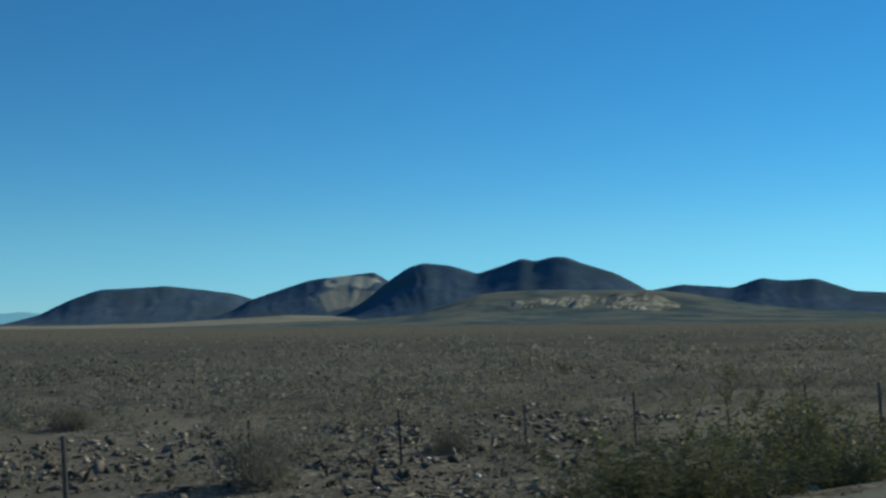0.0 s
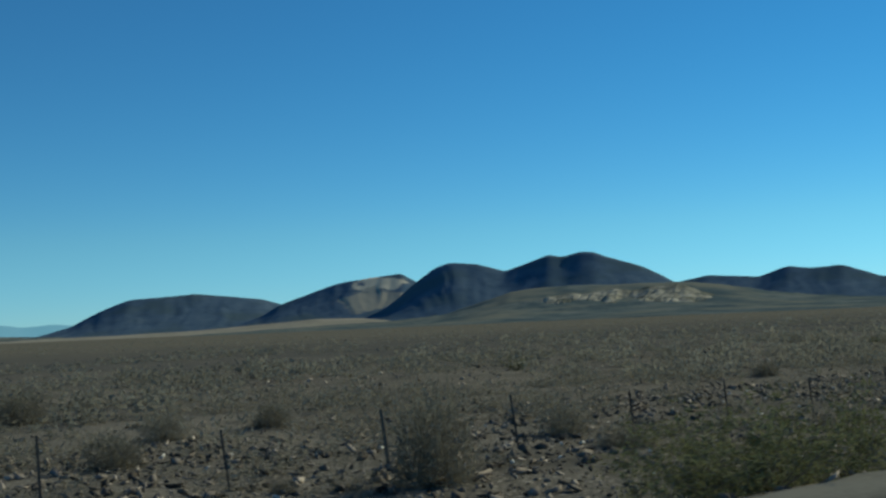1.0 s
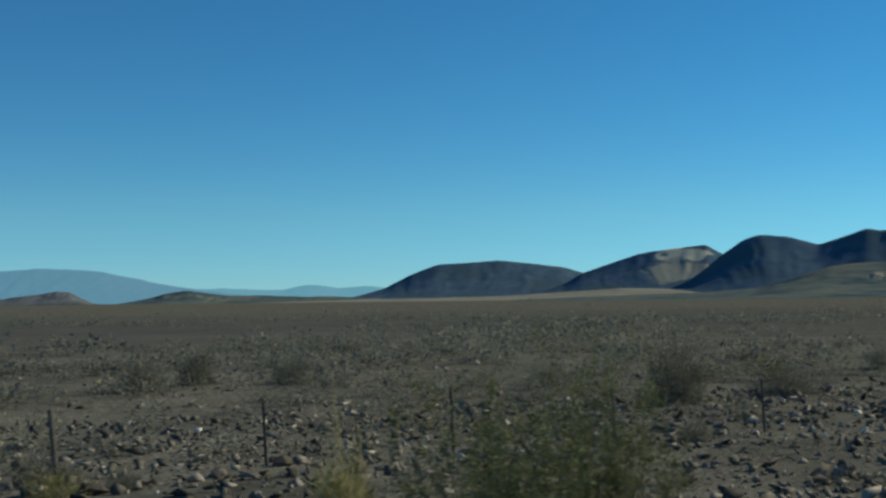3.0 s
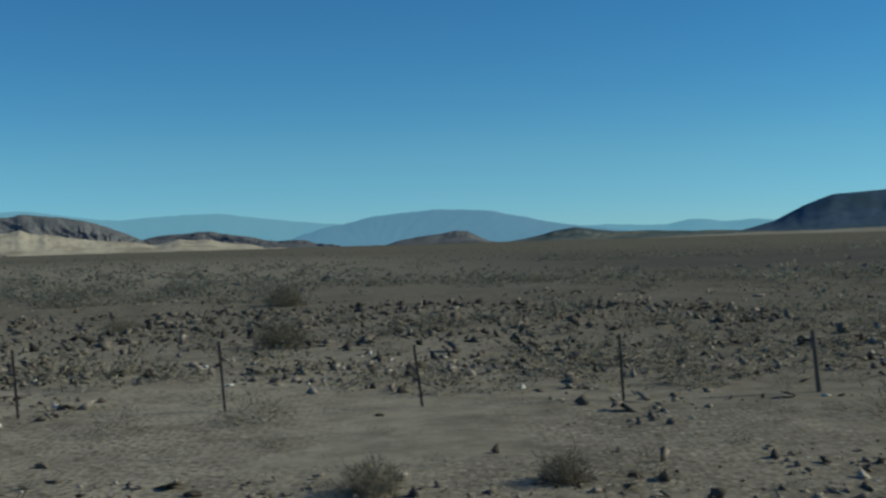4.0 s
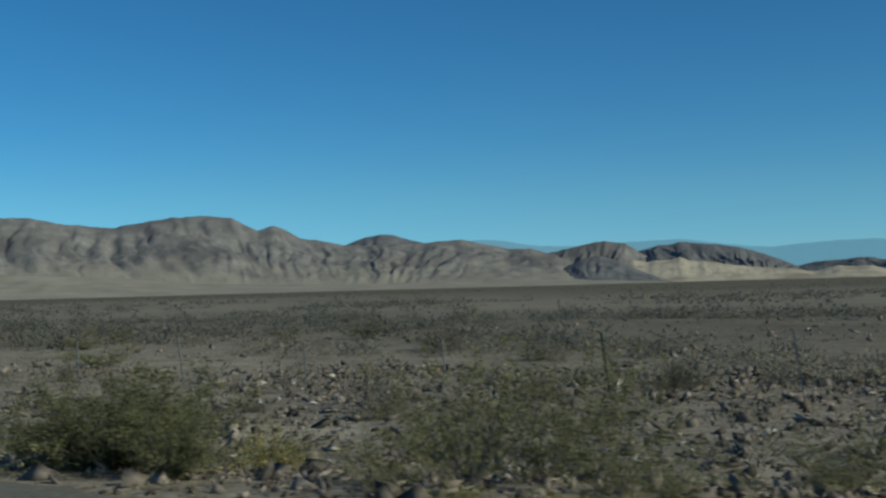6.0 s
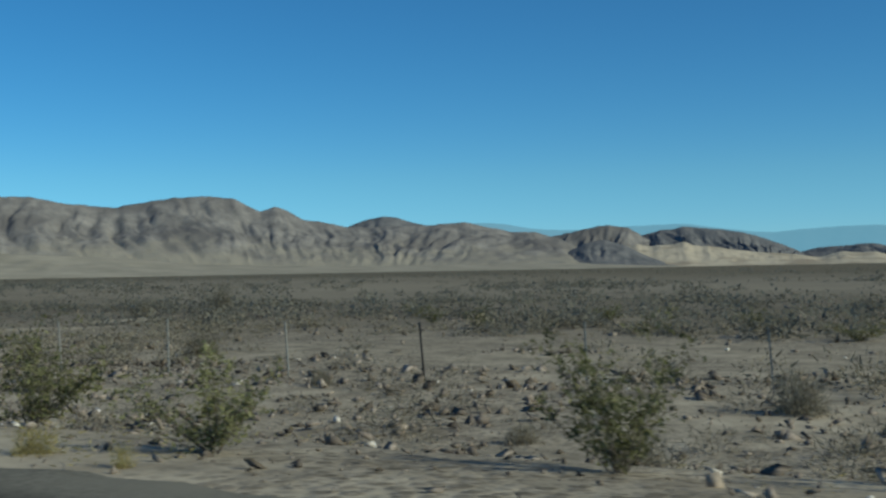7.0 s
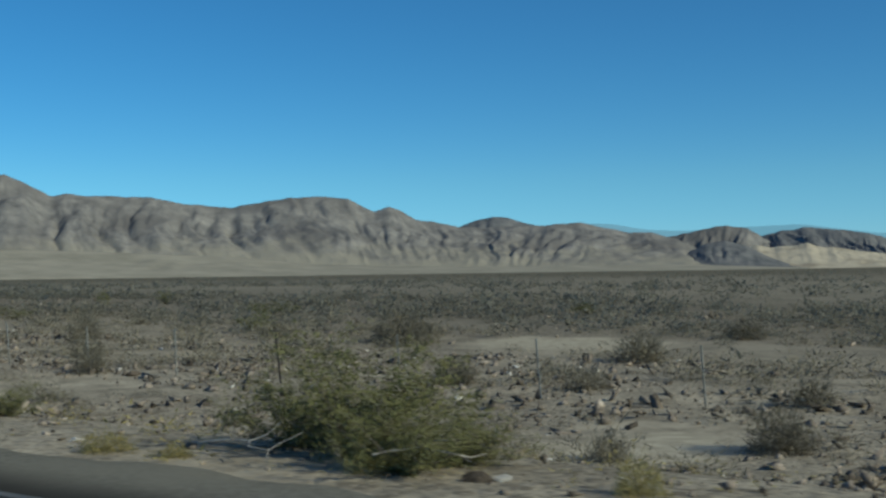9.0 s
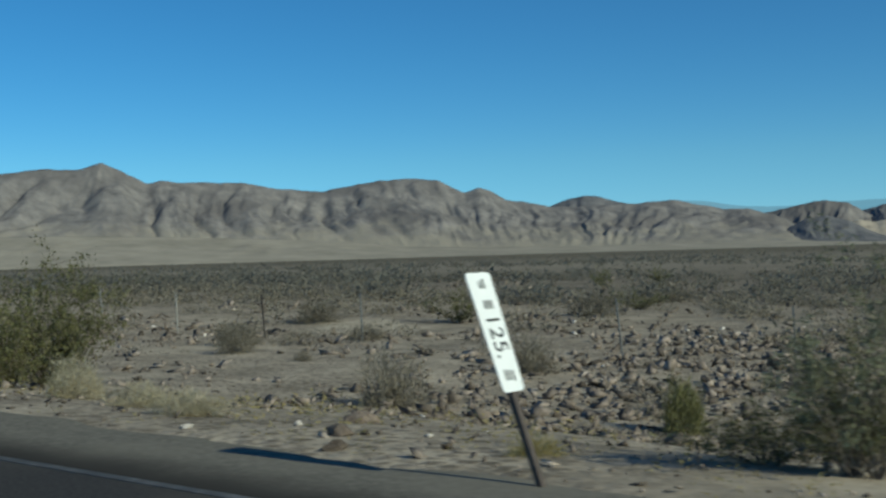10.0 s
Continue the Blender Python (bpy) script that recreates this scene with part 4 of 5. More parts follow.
plant(FINE_BUSH, [p for p in bushes if p not in light], 1.85, 1.45)
plant(LIGHT_BUSH, light, 1.9, 1.4)
plant(GREY_BUSH, [(-331.8, 7.0, 1.9, 1.05), (-331.0, 8.2, 1.7, 1.3), (-333.0, 9.0, 1.4, 0.9), (-295.9, 5.8, 1.5, 1.0)], 1.7, 1.6)
plant(OPEN_BUSH, OPEN_BUSHES, 1.7, 1.6)
plant(THIN_BUSH, THIN, 1.7, 1.6)
plant(TALL_BUSH, TALL, 1.6, 1.75)
plant(SHRUB, SHRUBS_A + SHRUBS_B + SHRUBS_C + SHRUBS_D + SHRUBS_E, 0.9, 0.52)
plant(GRASS, GRASSES, 0.8, 0.42)
edge_rnd = random.Random(4)
plant(GRASS, [(edge_rnd.uniform(-372, -186), edge_rnd.uniform(4.85, 5.9), edge_rnd.uniform(0.15, 0.42), edge_rnd.uniform(0.1, 0.24)) for i in range(60)], 0.8, 0.42)
plant(DRY_BUSH, DRY, 1.0, 0.52)
plant(YELLOW_BUSH, YELLOW, 0.9, 0.52)
more = []
for i in range(40):
    w = rnd.uniform(0.4, 1.1)
    more.append((rnd.uniform(-400, 20), rnd.uniform(9.5, 24), w, w * rnd.uniform(0.4, 0.75)))
plant(SHRUB, more, 0.9, 0.52)
plant(FAR_BUSH, [(rnd.uniform(-144, -116), rnd.uniform(5.6, 8), rnd.uniform(0.9, 1.6), rnd.uniform(0.6, 1.1)) for i in range(5)], 1.6, 1.45)
plant(FAR_BUSH, [(rnd.uniform(-250, -226), rnd.uniform(5.6, 8), rnd.uniform(0.9, 1.6), rnd.uniform(0.6, 1.1)) for i in range(5)], 1.6, 1.45)
plant(FAR_BUSH, [(rnd.uniform(-440, 60), rnd.uniform(26, 60), rnd.uniform(1.2, 2.4), rnd.uniform(0.8, 1.4)) for i in range(40)], 1.6, 1.6)
for ob in FINE_BUSH + THIN_BUSH + GREY_BUSH + OPEN_BUSH + LIGHT_BUSH + FAR_BUSH + TALL_BUSH + SHRUB + GRASS + DRY_BUSH + YELLOW_BUSH:
    for c in list(ob.children):
        bpy.data.objects.remove(c)
    bpy.data.objects.remove(ob)


def dead_branch(x, y, z, length, turn, seed, tilt=0.0):
    """A bleached forked branch."""
    rs = np.random.RandomState(seed)
    t = np.linspace(0, 1, 8)
    main = np.stack([t * length, 0.12 * length * np.sin(t * 3.2) + rs.normal(size=8) * 0.025, 0.1 * length * np.sin(t * 2.6 + 0.4)], 1)
    paths, radii = [main], [(0.008, 0.003)]
    for j in (3, 4, 6):
        e = main[j] + np.array([0.22, rs.uniform(-0.25, 0.25), rs.uniform(-0.02, 0.16)]) * length
        paths.append(np.stack([main[j], (main[j] + e) / 2 + rs.normal(size=3) * 0.02, e]))
        radii.append((0.005, 0.002))
    ob = new("dead_branch", fast_mesh("dead_branch", *tubes(paths, radii, 5), M["dead_wood"]))
    ob.matrix_basis = Matrix.Translation((x, y, float(ground_z(x, y)) + z)) @ Matrix.Rotation(turn, 4, "Z") @ Matrix.Rotation(tilt, 4, "Y")
    return tagged(ob, "bleached dead branch lying against a bush", "branch")


dead_branch(-317.3, 5.1, 0.06, 0.75, -0.1, 1)
dead_branch(-315.9, 5.2, 0.1, 0.6, 0.3, 2)
dead_branch(-156.56, 4.95, 0.24, 0.45, -0.2, 3, 0.6)
dead_branch(-156.5, 4.97, 0.2, 0.36, 0.1, 7, 0.35)
dead_branch(-347.6, 5.0, 0.35, 0.6, 0.1, 4)
dead_branch(-346.2, 5.0, 0.08, 0.7, 0.2, 5)
dead_branch(-346.9, 4.95, 0.1, 0.5, 2.4, 6)

# ---- scattered scrub (stuff) ----
def scatter_tufts(name, label, pts, sizes, blades, width, mat, seed, tall=0.8):
    """Many small shrubs joined into one mesh: each a rounded cloud of short narrow twigs."""
    rs = np.random.RandomState(seed)
    n = len(pts)
    V = np.empty((n, blades, 3, 3), np.float32)
    kind = rs.randint(0, 8, n)
    high = rs.uniform(0.6, 1.1, n)
    for k in range(8):
        w = kind == k
        ang, el = rs.uniform(0, 2 * math.pi, blades), np.arccos(rs.uniform(0.0, 1, blades))
        d = np.stack([np.cos(ang) * np.sin(el), np.sin(ang) * np.sin(el), np.cos(el)], 1)
        d *= (0.7 + 0.6 * lattice(d[:, 0] * 1.7 + 9 * k + 3, d[:, 1] * 1.7 + 3 + d[:, 2]))[:, None]
        c = d * (rs.uniform(0.1, 1.0, blades) ** 0.55)[:, None]
        tip = c + (d * 0.6 + rs.normal(size=(blades, 3)) * 0.5) * 0.2
        side = np.cross(tip - c, rs.normal(size=(blades, 3)))
        side = side / np.linalg.norm(side, axis=1, keepdims=True) * width
        sq = np.ones((w.sum(), 1, 3))
        sq[:, 0, 2] = tall * high[w]
        s, p = sizes[w][:, None, None] * sq, pts[w][:, None, :]
        V[w, :, 0] = p + s * (c - side)
        V[w, :, 1] = p + s * (c + side)
        V[w, :, 2] = p + s * tip
    v = V.reshape(-1, 3)
    ob = new(name, fast_mesh(name, v, np.arange(len(v)).reshape(-1, 3), M[mat]))
    return tagged(ob, label, "scrub", kind="stuff")


def scatter_points(seed, n, x0, x1, y0, y1, power=1.0, clump=0.0, scale=0.08, bias=None):
    rs = np.random.RandomState(seed)
    x = rs.uniform(x0, x1, n)
    y = y0 + (y1 - y0) * rs.uniform(0, 1, n) ** power
    if clump:
        low = 0.5 if bias is None else 0.5 - 0.35 * (np.interp(x, *bias) - 0.5)
        keep = fbm(x * scale + seed, y * scale, 3) > low + rs.uniform(-clump, clump, n)
        x, y = x[keep], y[keep]
    return np.stack([x, y, ground_z(x, y)], 1), rs


def scrub_field(seed, n, x0, x1, y0, y1, power, clump, scale, sizes, blades, width, mat, label, tall=0.7):
    """A field of small twiggy shrubs."""
    p, rs = scatter_points(seed, n, x0, x1, y0, y1, power, clump, scale)
    p = p[drift(p[:, 0], p[:, 1]) > -0.2]
    s = rs.gamma(4, sizes[1] / 4, len(p)).clip(sizes[0], sizes[2])
    scatter_tufts("scrub", label, p, s, blades, width, mat, seed, tall)


# ---- stones (stuff) and single rocks ----
def rock_shape(seed, points=20):
    """A broken angular rock: the hull of random points."""
    rs = np.random.RandomState(seed)
    bm = bmesh.new()
    p = rs.normal(size=(points, 3))
    p = p / np.linalg.norm(p, axis=1, keepdims=True) * rs.uniform(0.7, 1.12, (points, 1)) * np.array([1.0, 0.72, 0.55])
    for c in p:
        bm.verts.new(c)
    out = bmesh.ops.convex_hull(bm, input=bm.verts)
    bmesh.ops.delete(bm, geom=[v for v in bm.verts if not v.link_faces], context="VERTS")
    bmesh.ops.recalc_face_normals(bm, faces=bm.faces)
    bm.verts.index_update()
    return bm


def scatter_stones(name, label, pts, sizes, mat, seed, points=9, category="stones"):
    rs = np.random.RandomState(seed)
    n = len(pts)
    shapes = []
    for k in range(6):
        bm = rock_shape(100 + k, points)
        shapes.append((np.array([v.co[:] for v in bm.verts]), np.array([[v.index for v in f.verts] for f in bm.faces])))
        bm.free()
    kind = rs.randint(0, 6, n)
    V, F, k0 = [], [], 0
    for k, (sv, sf) in enumerate(shapes):
        w = np.nonzero(kind == k)[0]
        a = rs.uniform(0, 2 * math.pi, len(w))
        c, s = np.cos(a), np.sin(a)
        sq = rs.uniform(0.6, 1.1, len(w))
        tilt = rs.normal(0, 0.45, len(w))[:, None]
        ct, st = np.cos(tilt), np.sin(tilt)
        long = rs.uniform(0.65, 1.5, len(w))[:, None]
        ux, uz = sv[None, :, 0] * long * ct - sv[None, :, 2] * st, sv[None, :, 0] * long * st + sv[None, :, 2] * ct
        x = ux * c[:, None] - sv[None, :, 1] * s[:, None]
        y = ux * s[:, None] + sv[None, :, 1] * c[:, None]
        v = np.stack([x, y, uz * sq[:, None]], -1) * sizes[w][:, None, None] + pts[w][:, None, :] + np.array([0, 0, 0.25]) * sizes[w][:, None, None]
        V.append(v.reshape(-1, 3))
        F.append((sf[None] + (np.arange(len(w)) * len(sv))[:, None, None] + k0).reshape(-1, 3))
        k0 += len(w) * len(sv)
    ob = new(name, fast_mesh(name, np.concatenate(V), np.concatenate(F), M[mat]))
    return tagged(ob, label, category, kind="stuff")


STONY = ([-420, -350, -330, -300, -275, -265, -248, -215, -190, -182, -165, -150, -120, -100, -50, 0],
         [0.9, 1.0, 0.7, 0.75, 0.95, 0.5, 0.6, 0.95, 1.0, 0.55, 0.5, 0.8, 0.85, 0.95, 1.0, 0.95])


# drifts of rubble and bare sandy patches as (x, y, half length, half depth, amount)
DRIFTS = [(-193, 22, 12, 18, 0.8), (-212, 22, 14, 18, 0.6), (-99, 24, 10, 14, 0.7), (-84, 28, 9, 12, 0.7), (-40, 30, 25, 14, 0.5), (-353.5, 15, 4, 9, 0.8), (-356.5, 22, 3.5, 7, 0.6), (-365, 13, 6, 5, -0.5), (-285, 13, 14, 9, 0.35), (-152, 45, 9, 18, 0.6), (-150, 28, 4.5, 9, 0.7), (-151.5, 16, 2.6, 6, 0.5), (-72, 22, 10, 8, 0.3),
          (5, 30, 13, 16, 0.3), (-212, 20, 9, 15, 0.3), (-40, 24, 16, 8, 0.2), (-99, 19, 8, 9, 0.7), (-193, 14, 8, 7, 0.2),
          (-262.5, 10, 2.4, 6, -0.8), (-291, 37, 9, 9, -0.8), (-155, 19, 2.2, 8, -0.6), (-370, 26.5, 2.6, 1.8, -0.9), (-73.5, 16.3, 1.6, 1.3, -0.9), (6, 20, 2.2, 2, -0.9), (-174, 17, 4, 9, -0.5), (-169, 18, 3, 8, 0.4), (-192, 15, 7, 10, 0.7),
          (-233, 31, 7, 4, -0.5), (-215, 44, 6, 3, -0.6), (-262, 34, 7, 4, -0.5), (-322, 38, 8, 4, -0.5)]


def drift(x, y):
    d = np.zeros(len(x))
    for cx, cy, r in SAND_PATCHES:
        d -= smooth(1.35, 0.75, np.hypot(x - cx, y - cy) / r)
    for cx, cy, rx, ry, a in DRIFTS:
        d += a * smooth(1.3, 0.6, np.hypot((x - cx) / rx, (y - cy) / ry))
    return d


def stone_field(seed, n, x0, x1, y0, y1, size, least, most, points, label, spread=0.1, stretch=2.0, grow=0.5, mat="stones", edge=5.8):
    """Broken stones in long drifts; they are smaller on the road bank."""
    rs = np.random.RandomState(seed)
    x, y = rs.uniform(x0, x1, n), rs.uniform(y0, y1, n)
    field = 0.5 + (fbm(x * 0.11 + 31, y * 0.11 * stretch, 4) - 0.5) * 1.7 + drift(x, y) * 0.6
    keep = field > 0.65 - 0.34 * np.interp(x, *STONY) + rs.uniform(-spread, spread, n)
    keep &= rs.uniform(0, 1, n) < 0.1 + 0.9 * smooth(4.7, edge, y)
    x, y = x[keep], y[keep]
    s = rs.gamma(1.3, size / 1.3, len(x)).clip(least, most) * (1 - grow + grow * smooth(6, 15, y))
    scatter_stones("stones", label, np.stack([x, y, ground_z(x, y)], 1), s, mat, seed, points)


stone_field(31, 58000, -390, 30, 7.5, 20, 0.08, 0.04, 0.26, 6, "angular brown stones strewn over the sand")
stone_field(36, 46000, -400, 40, 20, 33, 0.095, 0.05, 0.28, 6, "angular brown stones round the fence line")
stone_field(33, 42000, -375, 16, 4.8, 15, 0.05, 0.022, 0.14, 6, "small broken stones between the larger ones", 0.2, 1.2, 0.3)
stone_field(35, 4000, -390, 30, 5.5, 34, 0.07, 0.03, 0.16, 7, "small whitish stones among the brown rubble", 0.16, mat="pale_rock")
stone_field(34, 16000, -450, 100, 33, 70, 0.14, 0.08, 0.34, 5, "stones out on the plain", 0.12, 3.0, 0.0)
stone_field(37, 5200, -166, -122, 27, 58, 0.13, 0.07, 0.42, 6, "low ridge of dark rubble past the fence", 0.3, 1.5, 0.0, mat="dark_stones")
stone_field(38, 2600, -361, -352.5, 12, 31, 0.1, 0.05, 0.24, 6, "pile of dark angular rocks behind the road marker", 0.5, 1.0, 0.0)
stone_field(39, 15000, -112, 30, 12, 34, 0.095, 0.05, 0.28, 6, "larger dark angular stones on the dark flat", 0.2, 2.0, 0.2, mat="dark_stones")
stone_field(40, 5000, -226, -184, 9, 32, 0.09, 0.05, 0.26, 6, "larger dark angular stones on the rubble flat", 0.25, 1.5, 0.3, mat="dark_stones")
stone_field(43, 15000, -304, -262, 6, 27, 0.055, 0.028, 0.15, 6, "small dark stones on gravelly sand", 0.35, 1.6, 0.2, mat="dark_stones")
stone_field(41, 9000, -222, -184, 4.75, 10, 0.05, 0.022, 0.15, 6, "broken stones along the edge of the rubble flat", 0.4, 1.2, 0.0, edge=4.9)
p, rs = scatter_points(32, 12000, -370, 10, 4.7, 7, 1.0, 0.25, 0.3)
scatter_stones("stones", "small stones on the road bank", p, rs.gamma(1.6, 0.017, len(p)).clip(0.01, 0.09), "stones", 5, 6)

scrub_field(21, 6000, -385, 30, 7.5, 30, 1.0, 0.25, 0.2, (0.06, 0.2, 0.45), 44, 0.026, "scrub", "small dry tufts between the stones")
scrub_field(24, 1500, -410, 45, 13, 24, 1.0, 0.3, 0.09, (0.2, 0.48, 0.9), 260, 0.016, "bursage", "rounded grey-brown shrubs beside the fence", 0.8)
scrub_field(28, 6000, -440, 70, 23, 46, 1.0, 0.18, 0.09, (0.25, 0.6, 1.1), 130, 0.038, "bursage", "rounded grey-brown shrubs past the fence", 0.8)
scrub_field(25, 9500, -520, 170, 38, 90, 1.0, 0.18, 0.07, (0.3, 0.85, 1.5), 85, 0.075, "scrub", "low grey-brown desert scrub on the near plain", 0.75)
scrub_field(26, 10000, -640, 330, 75, 190, 1.1, 0.14, 0.04, (0.4, 1.0, 1.7), 36, 0.13, "scrub", "rounded grey-brown shrubs spread over the plain")
scrub_field(22, 18000, -1100, 760, 175, 480, 1.25, 0.3, 0.02, (0.5, 1.1, 1.8), 8, 0.2, "scrub", "low dark desert scrub on the middle plain")
scrub_field(23, 12000, -2600, 2200, 450, 1300, 1.4, 0.15, 0.01, (0.8, 1.3, 2.0), 5, 0.32, "scrub", "dark desert scrub on the far plain")
scrub_field(42, 900, -224, -192, 4.9, 16, 1.0, 0.3, 0.3, (0.08, 0.22, 0.45), 110, 0.03, "creosote", "low green tufts among the rubble", 0.9)
scrub_field(27, 6000, -370, -170, 4.9, 10, 1.0, 0.25, 0.25, (0.05, 0.16, 0.34), 22, 0.04, "straw", "short dry grass tufts on the road bank")

ROCKS = []
for k in range(6):
    bm = rock_shape(200 + k)
    bmesh.ops.bevel(bm, geom=[e for e in bm.edges if e.calc_face_angle(0) > 0.6], offset=0.04, segments=1, affect="EDGES")
    ob = part("rock", bm, M["rock"], None)
    ROCKS.append(tagged(ob, "dark weathered angular rock half sunk in the sand", "rock", "desert rocks"))
PALE = part("pale_rock", rock_shape(230), M["pale_rock"], None)
tagged(PALE, "pale whitish stone on dark rubble", "rock", "pale stones")


def put_rock(proto, x, y, size, turn):
    m = Matrix.Translation((x, y, float(ground_z(x, y)) + 0.18 * size)) @ Matrix.Rotation(turn, 4, "Z")
    ob = copy_thing(proto, m)
    ob.scale = (size, size * 0.9, size * 0.85)
    return ob


BIG_ROCKS = [(-351.8, 4.95, 0.10), (-352.3, 5.5, 0.14), (-352.9, 6.4, 0.16), (-338.6, 15.3, 0.2), (-344.1, 17.2, 0.2), (-196.1, 16.1, 0.24), (-192.8, 5.6, 0.1),
             (-98.8, 21.0, 0.28), (-97.4, 21.9, 0.34), (-101.1, 20.1, 0.34), (-211.7, 7.4, 0.2), (-44.2, 8.6, 0.2), (-31.7, 23.2, 0.42), (-41.7, 23.5, 0.3), (-315.3, 5.4, 0.1)]
PALE_ROCKS = [(-353.4, 5.1, 0.06), (-333.5, 4.85, 0.09), (-283.4, 18.3, 0.2), (-219.0, 5.1, 0.12), (-206.1, 29.6, 0.14), (-192.5, 5.5, 0.08), (-149.2, 16.5, 0.22),
              (-158.6, 20.7, 0.2), (-159.4, 21.6, 0.2), (-318.6, 5.2, 0.06), (-315.2, 5.5, 0.07), (-337.2, 15.0, 0.1)]
rrnd = random.Random(8)
for i, (x, y, s) in enumerate(BIG_ROCKS):
    put_rock(ROCKS[i % 6], x, y, s, rrnd.uniform(0, 6.28))
for x, y, s in PALE_ROCKS:
    put_rock(PALE, x, y, s, rrnd.uniform(0, 6.28))
for i in range(170):
    x, y = rrnd.uniform(-400, 30), rrnd.uniform(8, 27)
    if float(fbm(np.array(x * 0.085 + 31), np.array(y * 0.085), 3)) > 0.5:
        put_rock(ROCKS[i % 6], x, y, rrnd.uniform(0.1, 0.24), rrnd.uniform(0, 6.28))
for ob in ROCKS + [PALE]:
    bpy.data.objects.remove(ob)

# ---- fence: single posts in a row parallel to the road ----
def post_mesh(kind, seed):
    rs = np.random.RandomState(seed)
    bm = bmesh.new()
    if kind == "wood":
        pth = [np.array([rs.normal() * 0.006 * (i > 0), rs.normal() * 0.005, -0.3 + i * 0.33]) for i in range(6)]
        v, f = tubes([pth], [(0.062, 0.05)], 7)
        vs = [bm.verts.new(c) for c in v]
        for q in f:
            bm.faces.new([vs[i] for i in q])
        bm.faces.new([vs[-7 + i] for i in range(7)])
    else:
        # T-section steel: flange and web, studs on the flange
        w = 0.05 if kind == "steel" else 0.034
        for cx, cy, sx, sy in ((0, 0, w, 0.009), (0, 0.024, 0.009, 0.04)):
            bmesh.ops.create_cube(bm, size=1, matrix=Matrix.LocRotScale((cx, cy, 0.525), None, (sx, sy, 1.65)))
        for k in range(14):
            bmesh.ops.create_cube(bm, size=1, matrix=Matrix.LocRotScale((0, -0.008, 0.2 + k * 0.08), None, (0.014, 0.009, 0.02)))
    return bm


fence = tagged(new("fence"), "row of thin steel and wooden fence posts across the desert", "fence")
POSTS = {}
for kind, mat in (("steel", "steel_post"), ("pale", "pale_post"), ("wood", "wood_post")):
    me = bpy.data.meshes.new("post")
    bm = post_mesh(kind, 3)
    bm.to_mesh(me)
    bm.free()
    me.materials.append(M[mat])
    POSTS[kind] = me
prnd = random.Random(5)
for n in range(-122, 14):
    x = n * FENCE_STEP + prnd.uniform(-0.06, 0.06)
    kind = "pale" if n < -49 and n % 5 else ("wood" if n % 7 == 2 else "steel")
    ob = new("post", POSTS[kind])
    ob.parent = fence
    z = float(ground_z(x, FENCE_Y))
    ob.matrix_basis = pose(x, FENCE_Y, z, prnd.uniform(-2, 2), prnd.uniform(-3, 3) - 4, prnd.uniform(-15, 15))
    ob.scale = (1, 1, prnd.uniform(0.9, 1.05))


# ---- roadside markers, both leaning with the slope of the bank ----
def rounded_plate(bm, half_top, half_bottom, z0, z1, x0, x1, r=0.025):
    """A thin upright plate in the yz plane with rounded corners, narrower at its foot."""
    ring = []
    for sy, sz, a0 in ((1, 1, 0), (-1, 1, 90), (-1, -1, 180), (1, -1, 270)):
        half = half_top if sz > 0 else half_bottom
        cy, cz = sy * (half - r), (z1 - r) if sz > 0 else (z0 + r)
        for k in range(5):
            a = radians(a0 + k * 22.5)
            ring.append((cy + r * math.cos(a), cz + r * math.sin(a)))
    front = [bm.verts.new((x1, y, z)) for y, z in ring]
    back = [bm.verts.new((x0, y, z)) for y, z in ring]
    bm.faces.new(front)
    bm.faces.new(back[::-1])
    n = len(ring)
    for i in range(n):
        bm.faces.new((front[i], back[i], back[(i + 1) % n], front[(i + 1) % n]))


def box(bm, cx, cy, cz, sx, sy, sz):
    bmesh.ops.create_cube(bm, size=1, matrix=Matrix.LocRotScale((cx, cy, cz), None, (sx, sy, sz)))


def channel_post(bm, z0, z1, w=0.05):
    box(bm, 0.008, 0, (z0 + z1) / 2, 0.006, w, z1 - z0)
    for s in (-1, 1):
        box(bm, -0.007, s * w * 0.44, (z0 + z1) / 2, 0.024, 0.005, z1 - z0)


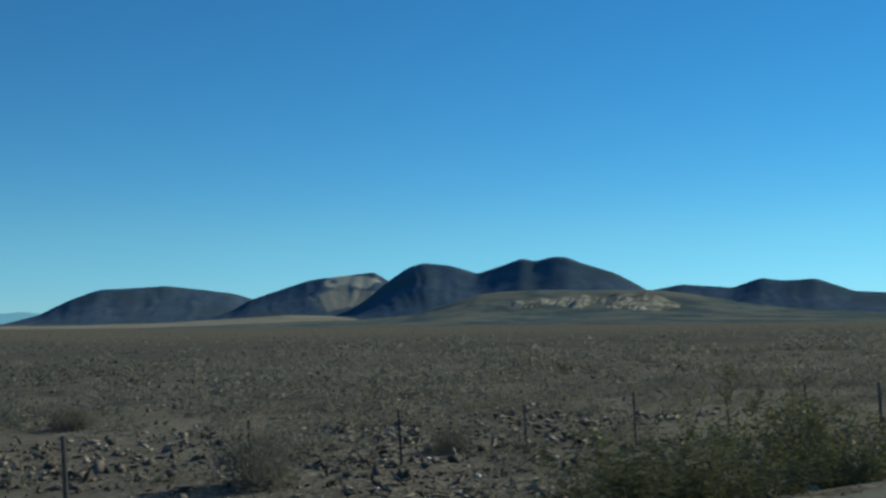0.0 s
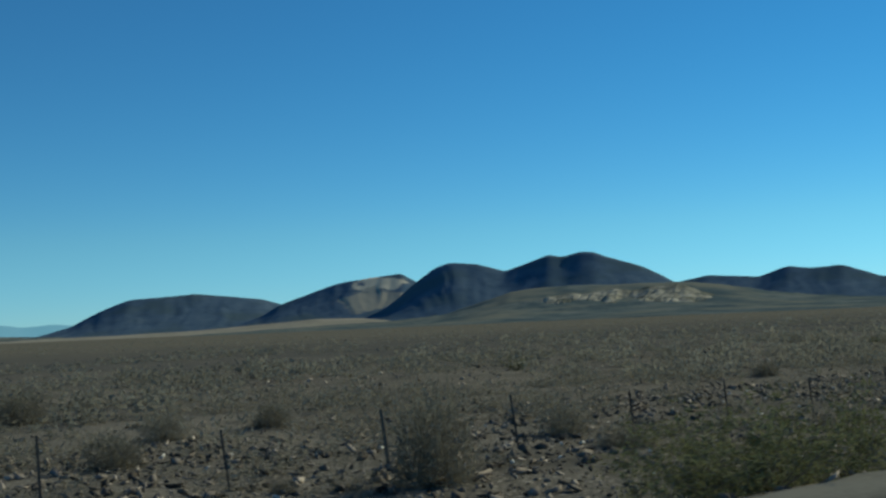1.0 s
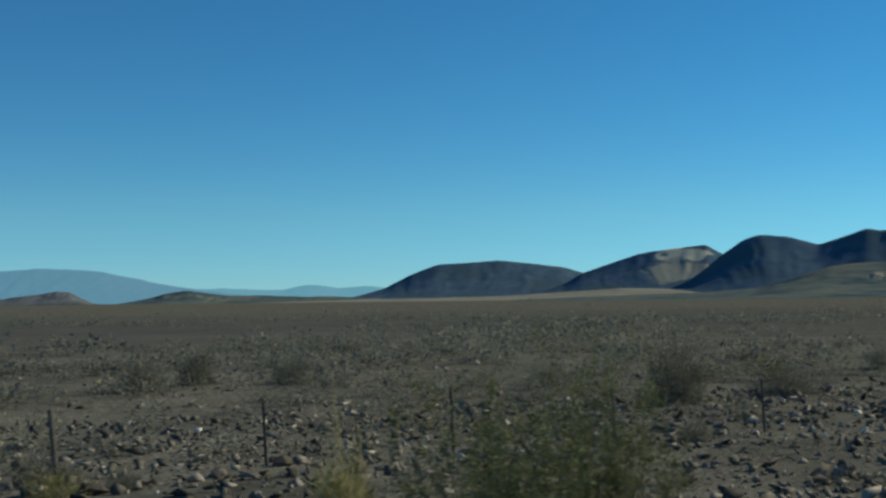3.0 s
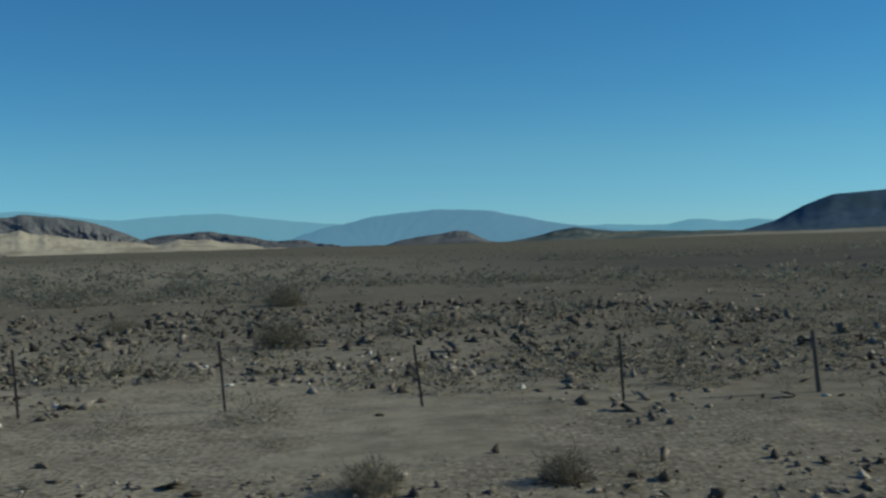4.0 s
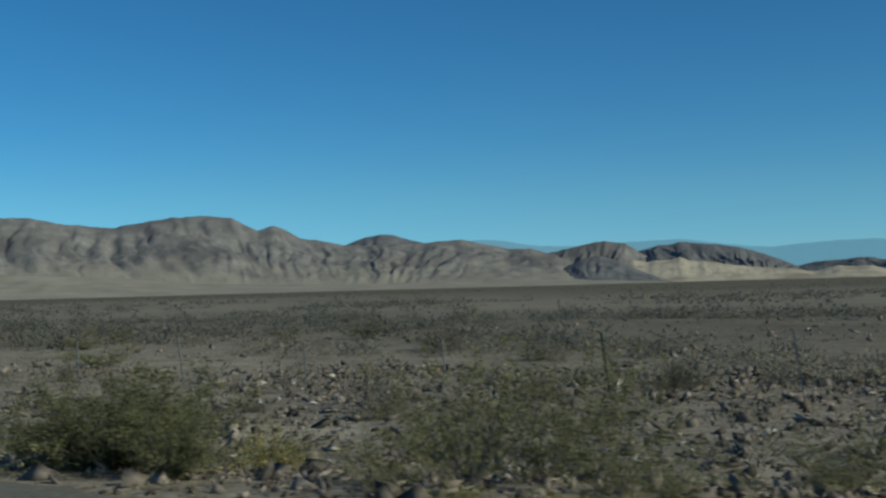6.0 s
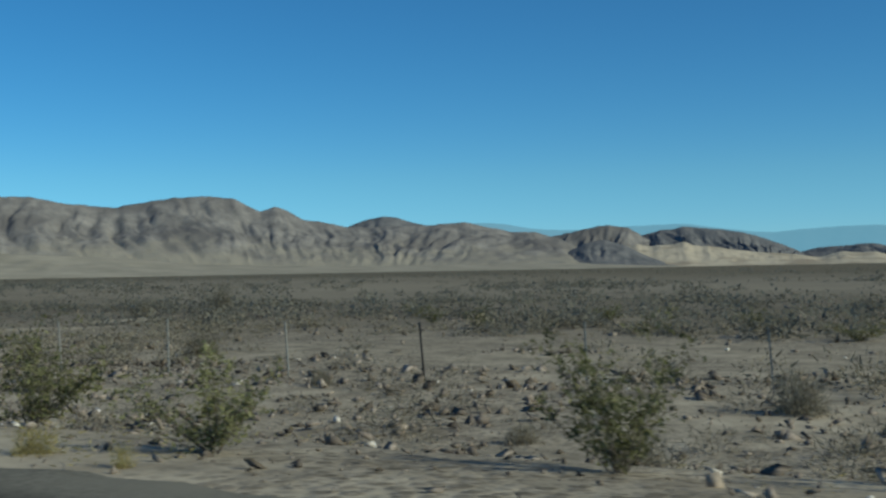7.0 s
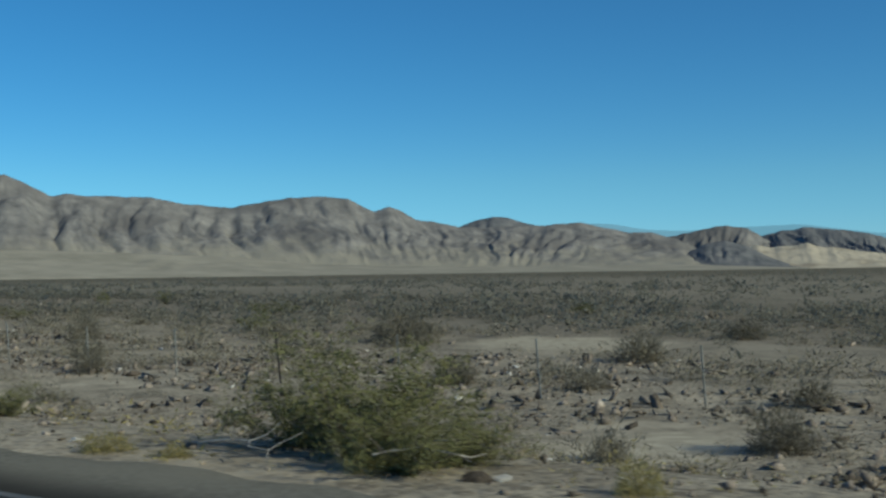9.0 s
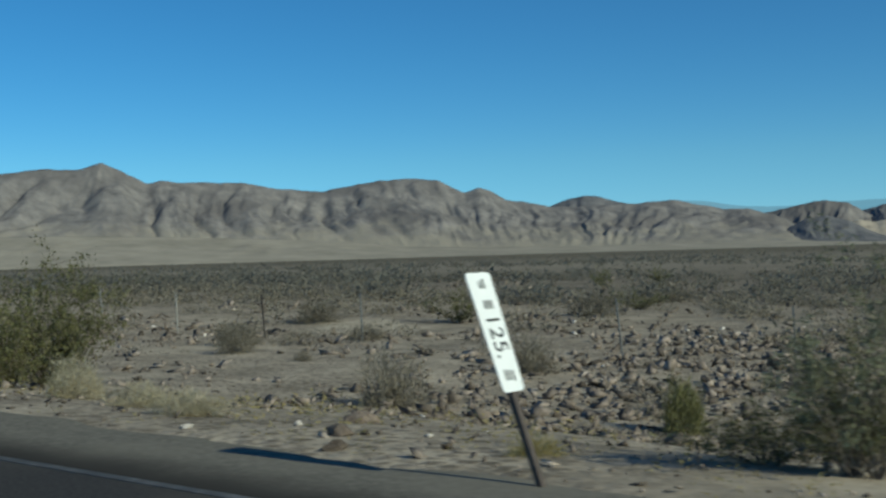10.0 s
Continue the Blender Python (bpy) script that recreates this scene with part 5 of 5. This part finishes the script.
marker = tagged(new("road_marker"), "leaning white road marker plate lettered 125 on a steel post", "road marker")
marker.matrix_basis = pose(-349.97, 4.5, -0.06, 0, -19.8, 0)
bm = bmesh.new()
channel_post(bm, -0.25, 1.1, 0.038)
part("post", bm, M["steel_post"], marker, "dark weathered steel channel post")
bm = bmesh.new()
rounded_plate(bm, 0.103, 0.088, 0.515, 1.135, 0.012, 0.016)
plate = part("plate", bm, M["white_sheet"], marker, "white reflective plate with dark lettering")
for z in (0.6, 1.06):
    bm = bmesh.new()
    bmesh.ops.create_cone(bm, cap_ends=True, segments=8, radius1=0.008, radius2=0.006, depth=0.006, matrix=pose(0.018, 0, z, 0, 90, 0))
    part("bolt", bm, M["pale_post"], plate)
font = bpy.data.curves.new("lettering", "FONT")
font.body, font.size, font.extrude, font.align_x, font.align_y = "125.", 0.168, 0.0008, "CENTER", "CENTER"
tmp = new("lettering", font)
lettering = bpy.data.meshes.new_from_object(tmp)
bpy.data.objects.remove(tmp)
letters = part("lettering", lettering, M["black"], plate, "dark green-black number 125")
letters.matrix_basis = Matrix(((0, 0, 1, 0.0175), (0, 1, 0, 0.0), (-1, 0, 0, 0.80), (0, 0, 0, 1)))
letters.scale = (0.82, 0.95, 1)
for y, z, sy, sz in ((0.02, 1.075, 0.012, 0.05), (-0.012, 1.07, 0.012, 0.04), (0.035, 0.965, 0.014, 0.045), (0.008, 0.965, 0.014, 0.045), (-0.02, 0.965, 0.014, 0.045),
                     (0.03, 0.595, 0.014, 0.055), (0.0, 0.6, 0.012, 0.05), (-0.028, 0.6, 0.014, 0.055)):
    bm = bmesh.new()
    box(bm, 0.0172, y, z, 0.002, sy, sz)
    part("lettering_bar", bm, M["black"], plate)

delineator = tagged(new("delineator_post"), "leaning white roadside delineator with a dark green band", "delineator")
delineator.matrix_basis = pose(-155.06, 4.4, -0.03, 0, -26, -35)
bm = bmesh.new()
channel_post(bm, -0.25, 0.47, 0.03)
part("post", bm, M["pale_post"], delineator, "thin galvanised channel post")
bm = bmesh.new()
rounded_plate(bm, 0.041, 0.041, 0.46, 1.03, 0.01, 0.026, 0.012)
body = part("body", bm, M["white_sheet"], delineator, "white reflective delineator blade")
bm = bmesh.new()
box(bm, 0.018, 0, 0.925, 0.02, 0.086, 0.075)
part("band", bm, M["green"], body, "dark green band")
